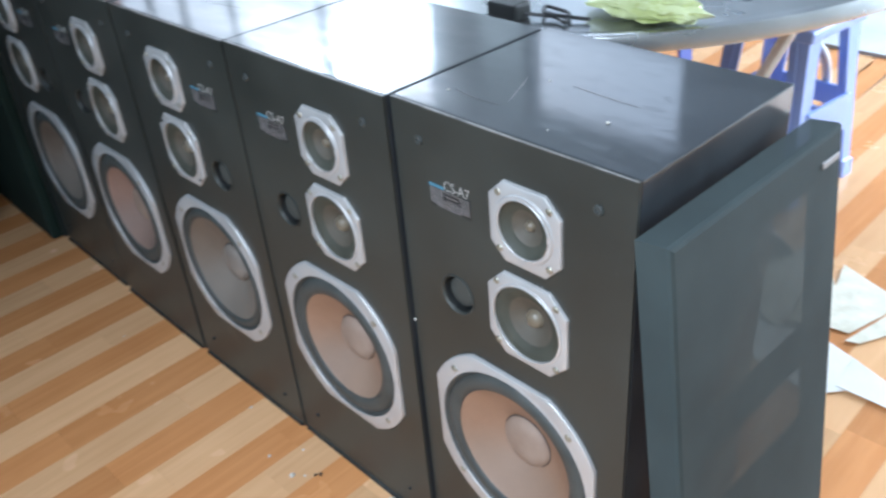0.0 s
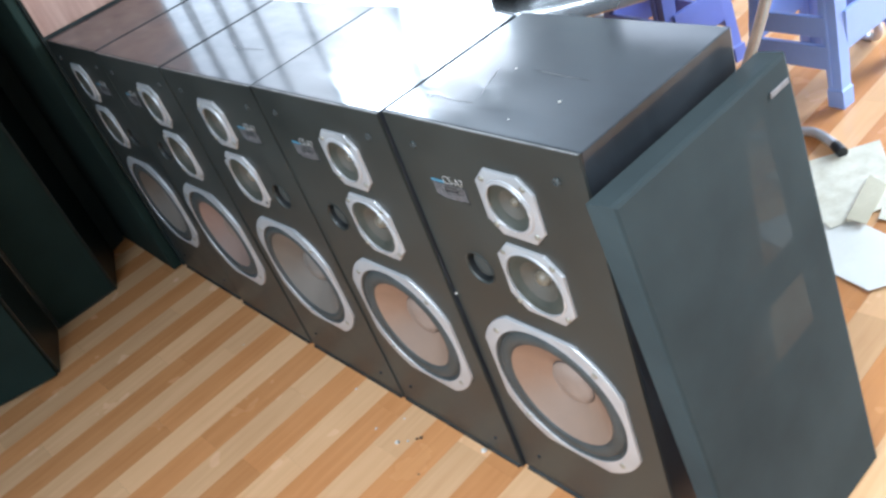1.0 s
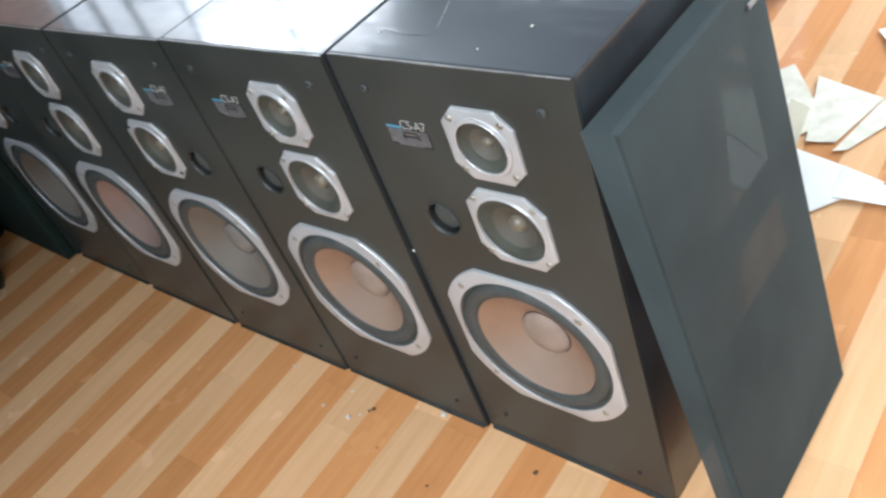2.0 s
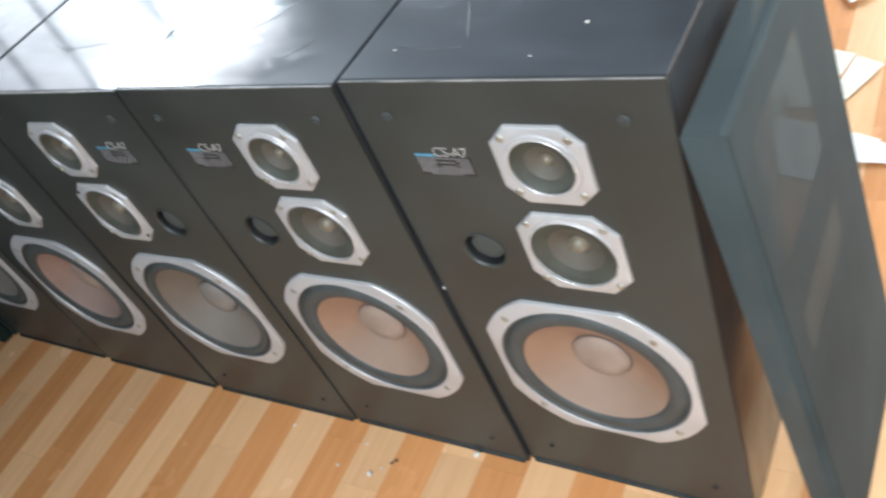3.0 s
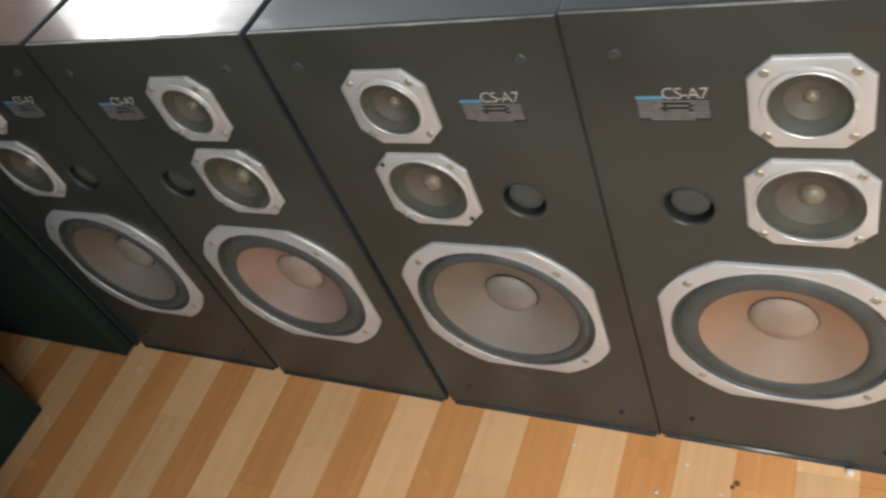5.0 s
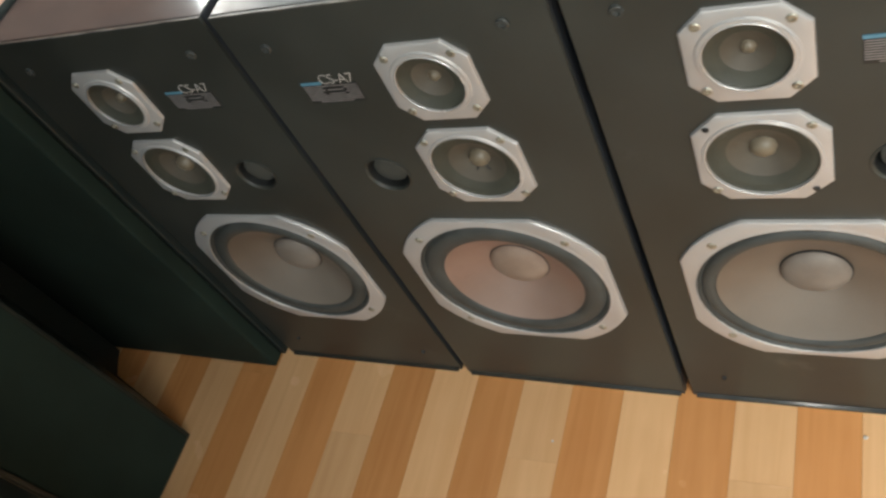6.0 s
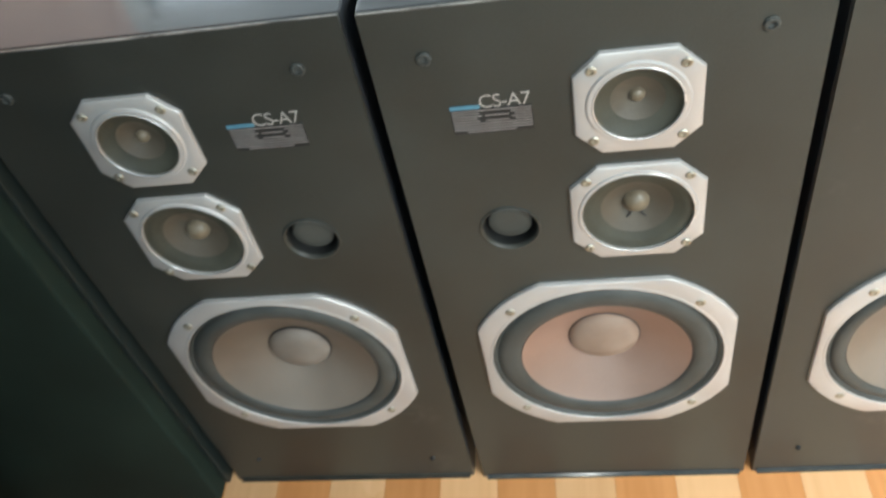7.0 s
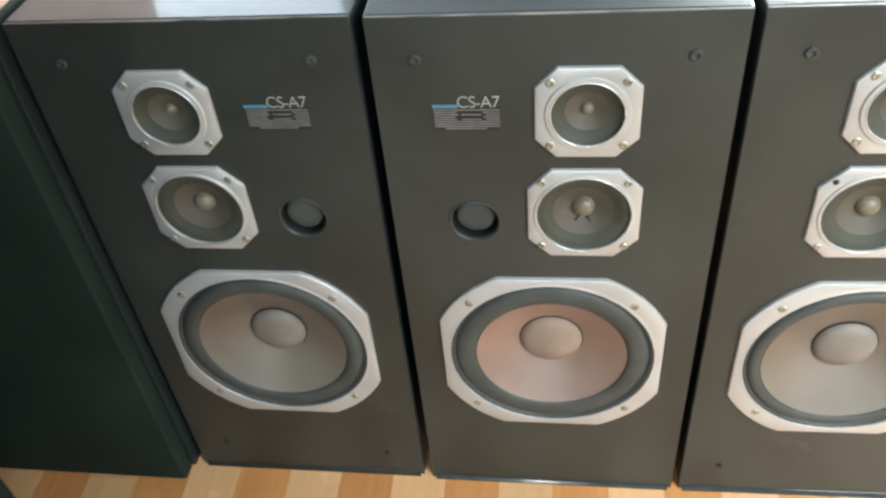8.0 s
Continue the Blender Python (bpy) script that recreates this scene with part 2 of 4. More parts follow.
M_CONE = lit_below_cone("brown_paper_cone", (0.22, 0.125, 0.078), (0.30, 0.182, 0.120), (0.235, 0.192, 0.155))
M_CONE_PINK = lit_below_cone("pinkish_paper_cone", (0.215, 0.128, 0.096), (0.29, 0.182, 0.142), (0.225, 0.178, 0.152))
M_CONE_GREY = lit_below_cone("grey_paper_cone", (0.120, 0.093, 0.072), (0.168, 0.134, 0.106), (0.200, 0.182, 0.158))
M_CAP = surface("felt_dust_cap", (0.225, 0.155, 0.115), (0.30, 0.22, 0.17), 25, rough=(0.6, 0.75), bump=0.15, fine=600)
M_CAP_GREY = surface("grey_felt_dust_cap", (0.160, 0.132, 0.110), (0.22, 0.19, 0.162), 25, rough=(0.5, 0.65), bump=0.15, fine=600)
M_MESH = surface("dark_driver_felt", (0.040, 0.041, 0.031), (0.060, 0.061, 0.047), 30, rough=(0.5, 0.65), bump=0.3, fine=700, spec=0.4)
M_MIDCONE = surface("smoky_midrange_cone", (0.066, 0.056, 0.042), (0.094, 0.081, 0.062), 20, rough=(0.5, 0.65), bump=0.15, fine=500)
M_PALECAP = surface("pale_tan_dome", (0.135, 0.110, 0.076), (0.19, 0.157, 0.112), 60, rough=(0.3, 0.42), bump=0.08, fine=600)
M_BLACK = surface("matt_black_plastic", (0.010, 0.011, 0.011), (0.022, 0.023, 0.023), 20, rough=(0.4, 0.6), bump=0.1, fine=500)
M_EDGING = surface("glossy_dark_edging", (0.024, 0.024, 0.021), (0.036, 0.036, 0.031), 40, rough=(0.08, 0.14), bump=0.01, spec=0.38)
M_WORN = surface("rubbed_vinyl_edge", (0.045, 0.045, 0.045), (0.30, 0.28, 0.26), 22, rough=(0.35, 0.5), bump=0.1, per_object=0.1)
M_PORT = surface("grey_port_tube", (0.046, 0.047, 0.042), (0.068, 0.070, 0.062), 20, spec=0.35, rough=(0.55, 0.7), bump=0.06, fine=300)
M_PRINT = surface("silver_print", (0.42, 0.40, 0.38), (0.6, 0.58, 0.55), 60, rough=(0.35, 0.5), metal=0.3, bump=0.02)
M_BARS = surface("grey_print_lines", (0.20, 0.182, 0.18), (0.31, 0.29, 0.285), 90, rough=(0.4, 0.55), metal=0.2, bump=0.02)
M_BLUE = surface("blue_print", (0.07, 0.20, 0.29), (0.11, 0.27, 0.36), 60, rough=(0.4, 0.5), bump=0.02)
M_CLOTH = open_cloth("charcoal_open_cloth", (0.041, 0.054, 0.055), 0.055)
M_GREEN = open_cloth("dark_green_cloth", (0.013, 0.025, 0.019), 0.0)
M_BLACKWOOD = surface("black_satin_laminate", (0.012, 0.018, 0.017), (0.024, 0.032, 0.03), 5, stretch=(1, 1, 0.2), rough=(0.3, 0.45), bump=0.08, fine=250)
M_PINKWOOD = surface("pinkish_wood_veneer", (0.36, 0.20, 0.155), (0.52, 0.32, 0.25), 6, stretch=(8, 8, 0.7), rough=(0.3, 0.45), bump=0.08, fine=200)
M_STEEL = surface("brushed_steel_sheet", (0.50, 0.51, 0.52), (0.66, 0.67, 0.68), 5, rough=(0.22, 0.36), metal=0.95, bump=0.03, fine=350)
M_CHROME = surface("chromed_tube", (0.55, 0.57, 0.59), (0.68, 0.70, 0.72), 30, rough=(0.15, 0.25), metal=0.55, bump=0.02)
M_STOOL = surface("blue_moulded_plastic", (0.27, 0.38, 0.76), (0.34, 0.46, 0.86), 5, rough=(0.3, 0.45), bump=0.06, fine=250)
# same blue plastic, with the shade under the table put into the colour
M_STOOL_SHADED = surface("shaded_blue_moulded_plastic", (0.14, 0.18, 0.52), (0.18, 0.23, 0.62), 5, rough=(0.3, 0.45), bump=0.06, fine=250)
M_PAPER = surface("white_paper", (0.82, 0.80, 0.74), (0.90, 0.88, 0.83), 9, rough=(0.7, 0.85), bump=0.1, fine=120)
M_CARD = surface("beige_cardboard", (0.56, 0.50, 0.36), (0.70, 0.64, 0.48), 7, rough=(0.7, 0.85), bump=0.15, fine=150)
M_NEWS = surface("printed_paper", (0.68, 0.63, 0.49), (0.88, 0.84, 0.71), 26, rough=(0.7, 0.85), bump=0.1, fine=160)
M_BAG = surface("yellow_green_plastic_bag", (0.50, 0.55, 0.22), (0.72, 0.76, 0.45), 14, rough=(0.25, 0.45), bump=0.3, fine=90)
M_CABLE = surface("black_cable_rubber", (0.012, 0.012, 0.013), (0.03, 0.03, 0.032), 40, rough=(0.4, 0.55), bump=0.05)
M_CRUMB = surface("plaster_crumb", (0.55, 0.50, 0.42), (0.8, 0.76, 0.68), 200, rough=(0.7, 0.9), bump=0.4, fine=900)
M_DIRT = surface("dirt_crumb", (0.07, 0.04, 0.022), (0.16, 0.095, 0.05), 200, rough=(0.7, 0.9), bump=0.4, fine=900)
M_PLASTER = surface("grey_green_wall_paint", (0.24, 0.26, 0.25), (0.33, 0.35, 0.34), 2.5, rough=(0.7, 0.85), bump=0.15, fine=60)
M_CEIL = surface("pale_ceiling_paint", (0.29, 0.31, 0.32), (0.37, 0.39, 0.40), 2, rough=(0.8, 0.9), bump=0.1, fine=60)
M_WINFRAME = surface("painted_window_steel", (0.30, 0.33, 0.36), (0.42, 0.45, 0.48), 12, rough=(0.35, 0.5), bump=0.06)
M_CONCRETE = surface("pale_concrete", (0.42, 0.43, 0.43), (0.55, 0.56, 0.56), 4, rough=(0.6, 0.8), bump=0.15, fine=120)
M_SUB = surface("dark_floor_joint", (0.10, 0.055, 0.03), (0.16, 0.09, 0.05), 10, rough=(0.7, 0.8), bump=0.1)
M_LIGHTPLANK = plank("light_maple_strip", (0.74, 0.415, 0.20), (0.83, 0.495, 0.255), 0.10)
M_DARKPLANK = plank("orange_brown_strip", (0.61, 0.258, 0.090), (0.71, 0.325, 0.122), 0.08)


# ---- mesh helpers ----
def finish(bm, name, material, smooth=None):
    me = bpy.data.meshes.new(name)
    bmesh.ops.recalc_face_normals(bm, faces=bm.faces)
    bm.to_mesh(me)
    bm.free()
    me.materials.append(material)
    if smooth is not None:
        for p in me.polygons:
            p.use_smooth = True
        me.set_sharp_from_angle(angle=radians(smooth))
    return me


def part(name, bm, material, parent, label="", smooth=None):
    ob = new(name, finish(bm, name, material, smooth))
    ob.parent = parent
    if label:
        tagged(ob, label)
    return ob


def thing(name, label, category, m=None, group="", kind=""):
    ob = new(name)
    ob.empty_display_size = 0.05
    if m is not None:
        ob.matrix_basis = m
    return tagged(ob, label, category, group, kind)


def box(x0, x1, y0, y1, z0, z1, bevel=0.0, segments=2):
    bm = bmesh.new()
    bmesh.ops.create_cube(bm, size=1)
    for v in bm.verts:
        v.co = Vector((x0 + (v.co.x + 0.5) * (x1 - x0), y0 + (v.co.y + 0.5) * (y1 - y0), z0 + (v.co.z + 0.5) * (z1 - z0)))
    if bevel:
        bmesh.ops.bevel(bm, geom=bm.edges[:], offset=bevel, segments=segments, affect="EDGES", profile=0.6)
    return bm


def prism(footprint, z0, z1, bevel=0.0):
    bm = bmesh.new()
    low = [bm.verts.new((x, y, z0)) for x, y in footprint]
    high = [bm.verts.new((x, y, z1)) for x, y in footprint]
    k = len(footprint)
    bm.faces.new(low[::-1])
    bm.faces.new(high)
    for i in range(k):
        bm.faces.new((low[i], low[(i + 1) % k], high[(i + 1) % k], high[i]))
    if bevel:
        bmesh.ops.bevel(bm, geom=bm.edges[:], offset=bevel, segments=2, affect="EDGES", profile=0.6)
    return bm


def rings(bm, loops, close=True):
    """Skin rings of equal vertex count one after another."""
    made = [[bm.verts.new(c) for c in loop] for loop in loops]
    for a, b in zip(made, made[1:]):
        k = len(a)
        for i in range(k if close else k - 1):
            bm.faces.new((a[i], a[(i + 1) % k], b[(i + 1) % k], b[i]))
    return made


def lathe(cx, cz, profile, segments=48, cap=False):
    """Turned about the driver's axis: profile of (radius, depth), depth into the cabinet along +y."""
    bm = bmesh.new()
    loops = []
    for r, d in profile:
        loops.append([(cx + r * math.cos(2 * math.pi * i / segments), d, cz + r * math.sin(2 * math.pi * i / segments)) for i in range(segments)])
    made = rings(bm, loops)
    if cap:
        bm.faces.new(made[-1])
    return bm


def octagon(half, cut, angles, rounded=False):
    """Points where rays at these angles meet a square with cut corners, straight or on one circle."""
    out = []
    for a in angles:
        c, s = abs(math.cos(a)), abs(math.sin(a))
        r = min(half / max(c, 1e-9), half / max(s, 1e-9))
        r = min(r, math.hypot(half, half - cut) if rounded else (2 * half - cut) / (c + s))
        out.append((r * math.cos(a), r * math.sin(a)))
    return out


def driver_frame(cx, cz, half, cut, hole, thick, lip, rounded=False, ring=0.004):
    """Square frame with cut corners and a round hole, its outer edge bevelled."""
    base = math.atan2(half - cut, half)
    angles = sorted([2 * math.pi * i / 48 for i in range(64)] + [q * math.pi / 2 + s * base for q in range(4) for s in (1, -1)])
    angles = [a % (2 * math.pi) for a in angles]
    angles = sorted(set(round(a, 6) for a in angles))

    def shape(inset, d):
        return [(cx + x, d, cz + z) for x, z in octagon(half - inset, cut - inset * 0.59, angles, rounded)]

    def circle(r, d):
        return [(cx + r * math.cos(a), d, cz + r * math.sin(a)) for a in angles]
    bm = bmesh.new()
    rings(bm, [shape(0, 0.002), shape(0, -thick + 0.0022), shape(0.0008, -thick + 0.0008), shape(0.0025, -thick),
               circle(hole + ring, -thick), circle(hole + ring * 0.8, -thick - lip * 0.9), circle(hole + ring * 0.6, -thick - lip), circle(hole + 0.0008, -thick - lip), circle(hole, -thick + 0.001), circle(hole, 0.006)])
    return bm


def bead(cx, cz, r, depth, k):
    """A thin rounded ring on a driver's opening."""
    turn_round = [2 * math.pi * i / 8 for i in range(9)]
    return lathe(cx, cz, [(r + k * math.cos(a), depth + k * math.sin(a)) for a in turn_round], 44)


def screw_head(x, z, r, d):
    bm = lathe(x, z, [(r, d), (r, d - 0.0008), (r * 0.8, d - 0.0016), (r * 0.42, d - 0.0016), (r * 0.36, d - 0.0004), (r * 0.1, d - 0.0004)], 12, cap=True)
    return bm


def tube(points, r, segments=10):
    """A round bar along a polyline."""
    bm = bmesh.new()
    pts = [Vector(p) for p in points]
    loops = []
    for i, p in enumerate(pts):
        d = (pts[min(i + 1, len(pts) - 1)] - pts[max(i - 1, 0)]).normalized()
        side = d.orthogonal().normalized() if i == 0 else (side - d * side.dot(d)).normalized()
        up = d.cross(side)
        loops.append([p + r * (math.cos(2 * math.pi * k / segments) * side + math.sin(2 * math.pi * k / segments) * up) for k in range(segments)])
    made = rings(bm, loops)
    bm.faces.new(made[0][::-1])
    bm.faces.new(made[-1])
    return bm


def bent(points, radius=0.05, steps=6):
    """Round the corners of a polyline."""
    pts = [Vector(p) for p in points]
    out = [pts[0]]
    for a, b, c in zip(pts, pts[1:], pts[2:]):
        r = min(radius, (a - b).length * 0.45, (c - b).length * 0.45)
        p, q = b + (a - b).normalized() * r, b + (c - b).normalized() * r
        for i in range(steps + 1):
            t = i / steps
            out.append(p * (1 - t) ** 2 + b * 2 * t * (1 - t) + q * t ** 2)
    out.append(pts[-1])
    return out


# ---- room ----
def wall_with_hole(name, axis, at, lo, hi, hole, thick=0.2):
    """A wall along x or y at the given place, z 0..TOP, with one opening (u0, u1, z0, z1)."""
    bm = bmesh.new()
    u0, u1, h0, h1 = hole
    pieces = [(lo, u0, 0, TOP), (u1, hi, 0, TOP), (u0, u1, h1, TOP)]
    if h0 > 0:
        pieces.append((u0, u1, 0, h0))
    for a, b, c, d in pieces:
        side = (at, at + thick) if thick > 0 else (at + thick, at)
        q = box(a, b, *side, c, d) if axis == "x" else box(*side, a, b, c, d)
        tmp = bpy.data.meshes.new("piece")
        q.to_mesh(tmp)
        q.free()
        bm.from_mesh(tmp)
        bpy.data.meshes.remove(tmp)
    bmesh.ops.remove_doubles(bm, verts=bm.verts, dist=0.0005)
    ob = new(name, finish(bm, name, M_PLASTER))
    return tagged(ob, "plain grey-green painted wall", "wall", kind="structure")


wall_with_hole("wall_north", "x", NY, WX - 0.2, EX + 0.2, (-3.95, 2.48, 0.0, 3.5))
wall_with_hole("wall_west", "y", WX, SY, NY, (0.9, 4.3, 1.3, 3.5), -0.2)
wall_with_hole("wall_south", "x", SY, WX - 0.2, EX + 0.2, (-1.35, 1.45, 0.0, 2.5), -0.2)
tagged(new("wall_east", finish(box(EX, EX + 0.2, SY, NY, 0, TOP), "wall_east", M_PLASTER)), "plain grey-green painted wall", "wall", kind="structure")
tagged(new("ceiling", finish(box(WX - 0.2, EX + 0.2, SY - 0.2, NY + 0.2, TOP, TOP + 0.15), "ceiling", M_CEIL)), "plain pale grey ceiling", "ceiling", kind="structure")

west_window = thing("window_1", "wide steel-framed window with upright bars", "window", kind="structure")
for y in (0.93, 4.27):
    part("window_frame", box(WX - 0.12, WX - 0.06, y - 0.03, y + 0.03, 1.3, 3.5, 0.004), M_WINFRAME, west_window)
for z in (1.33, 3.47):
    part("window_frame", box(WX - 0.12, WX - 0.06, 0.96, 4.24, z - 0.03, z + 0.03, 0.004), M_WINFRAME, west_window)
for y in (3.14,):
    part("mullion", box(WX - 0.12, WX - 0.06, y - 0.035, y + 0.035, 1.36, 3.44, 0.004), M_WINFRAME, west_window)
for y in (1.42, 1.58, 1.78, 2.0, 2.35):
    part("bar", box(WX - 0.04, WX - 0.01, y - 0.025, y + 0.025, 1.36, 3.44, 0.004), M_WINFRAME, west_window)
shopfront = thing("window_2", "tall steel-framed shopfront opening with a fanlight", "window", kind="structure")
for x in (-3.92, -2.43, -0.93, 0.10, 2.45):
    part("window_frame", box(x - 0.03, x + 0.03, NY + 0.06, NY + 0.12, 0.02, 3.44, 0.004), M_WINFRAME, shopfront)
for z in (2.65, 3.47):
    part("window_frame", box(-3.89, 2.42, NY + 0.055, NY + 0.125, z - 0.03, z + 0.03, 0.004), M_WINFRAME, shopfront)
south_door = thing("door_1", "plain steel-framed open doorway", "door", kind="structure")
for x in (-1.32, 1.42):
    part("door_frame", box(x - 0.03, x + 0.03, SY - 0.03, SY + 0.01, 0.0, 2.5, 0.004), M_WINFRAME, south_door)
for z in (2.47,):
    part("door_frame", box(-1.29, 1.39, SY - 0.03, SY + 0.01, z - 0.03, z + 0.03, 0.004), M_WINFRAME, south_door)

# unseen panels added to keep north light off the floor and cabinet tops
for a, b, low, high in ((-3.88, -2.47, 0.02, 2.61), (-2.39, -0.97, 0.02, 2.61), (-0.89, 0.06, 0.02, 2.61), (-2.39, -0.97, 2.69, 3.43), (-0.89, 0.06, 2.69, 3.43), (0.14, 2.41, 2.69, 3.43)):
    tagged(new("north_light_blocker", finish(box(a, b, NY + 0.07, NY + 0.11, low, high, 0.004), "north_light_blocker", M_WINFRAME)), "added unseen grey panel blocking north light", "shutter", kind="structure")

# ---- loudspeakers ----
W, H, D = 0.357, 0.770, 0.295
TW, MID, WOOF, PORT = (0.2134, 0.6643), (0.2133, 0.5332), (0.1789, 0.2937), (0.0933, 0.5190)


def cabinet_shell():
    """Open-fronted box of 18 mm board with softened outer edges."""
    bm = box(0, W, 0.0045, D, 0, H, 0.0018, 2)
    front = [f for f in bm.faces if f.normal.y < -0.99]
    bmesh.ops.inset_region(bm, faces=front, thickness=0.016, use_even_offset=True)
    inner = [f for f in bm.faces if f.normal.y < -0.99 and f.calc_center_median().x > 0.1 and f.calc_area() > 0.1]
    ext = bmesh.ops.extrude_face_region(bm, geom=inner)
    bmesh.ops.delete(bm, geom=inner, context="FACES")
    bmesh.ops.translate(bm, vec=(0, D - 0.035, 0), verts=[e for e in ext["geom"] if isinstance(e, bmesh.types.BMVert)])
    return bm


def baffle_board(holes):
    """Front board with the round cut-outs for the drivers and the port."""
    bm = bmesh.new()
    edges = []

    def loop(points):
        vs = [bm.verts.new((x, 0, z)) for x, z in points]
        for a, b in zip(vs, vs[1:] + vs[:1]):
            edges.append(bm.edges.new((a, b)))
    loop([(0.0006, 0.0006), (W - 0.0006, 0.0006), (W - 0.0006, H - 0.0006), (0.0006, H - 0.0006)])
    for cx, cz, r in holes:
        loop([(cx + r * math.cos(2 * math.pi * i / 40), cz + r * math.sin(2 * math.pi * i / 40)) for i in range(40)])
    bmesh.ops.triangle_fill(bm, edges=edges, use_beauty=True, use_dissolve=False)
    ext = bmesh.ops.extrude_face_region(bm, geom=bm.faces[:])
    bmesh.ops.translate(bm, vec=(0, 0.0045, 0), verts=[e for e in ext["geom"] if isinstance(e, bmesh.types.BMVert)])
    return bm


def rolled_edge(x0, x1):
    """Glossy quarter-round edging along the foot of the front board."""
    arc = [radians(e) for e in range(26, 52, 3)]
    y0, z0 = 0.022 * math.cos(arc[0]) - 0.0046, 0.0008 - 0.022 * math.sin(arc[0])
    profile = [(y0 - 0.022 * math.cos(e), z0 + 0.022 * math.sin(e)) for e in arc] + [(0.0040, 0.0078), (0.0040, 0.0005), (-0.0046, 0.0003)]
    bm = bmesh.new()
    made = rings(bm, [[(x, y, max(z, 0.0003)) for y, z in profile] for x in (x0, x1)])
    bm.faces.new(made[0])
    bm.faces.new(made[1][::-1])
    return bm


def grille_socket(x, z, k):
    return lathe(x, z, [(0.0072 * k, 0.0), (0.0072 * k, -0.0015), (0.006 * k, -0.0028), (0.0040 * k, -0.0028), (0.0036 * k, -0.0010), (0.001, -0.0005)], 10, cap=True)


def text_mesh(words, size):
    cu = bpy.data.curves.new("lettering", "FONT")
    cu.body, cu.size, cu.extrude = words, size, 0.0004
    cu.space_character = 0.9
    cu.offset = -0.00032
    ob = bpy.data.objects.new("lettering", cu)
    scene.collection.objects.link(ob)
    me = bpy.data.meshes.new_from_object(ob.evaluated_get(bpy.context.evaluated_depsgraph_get()))
    bpy.data.objects.remove(ob)
    return me


def lettering(words, x0, x1, z0, z1, depth, material, parent):
    """Lettering fitted into a field on the front, facing -y."""
    me = text_mesh(words, 0.02)
    xs, ys = [v.co.x for v in me.vertices], [v.co.y for v in me.vertices]
    for v in me.vertices:
        x, y, z = v.co
        v.co = (x0 + (x - min(xs)) / (max(xs) - min(xs)) * (x1 - x0), depth - z, z0 + (y - min(ys)) / (max(ys) - min(ys)) * (z1 - z0))
    me.materials.clear()
    me.materials.append(material)
    ob = new("lettering", me)
    ob.parent = parent
    return tagged(ob, "thin silver lettering")


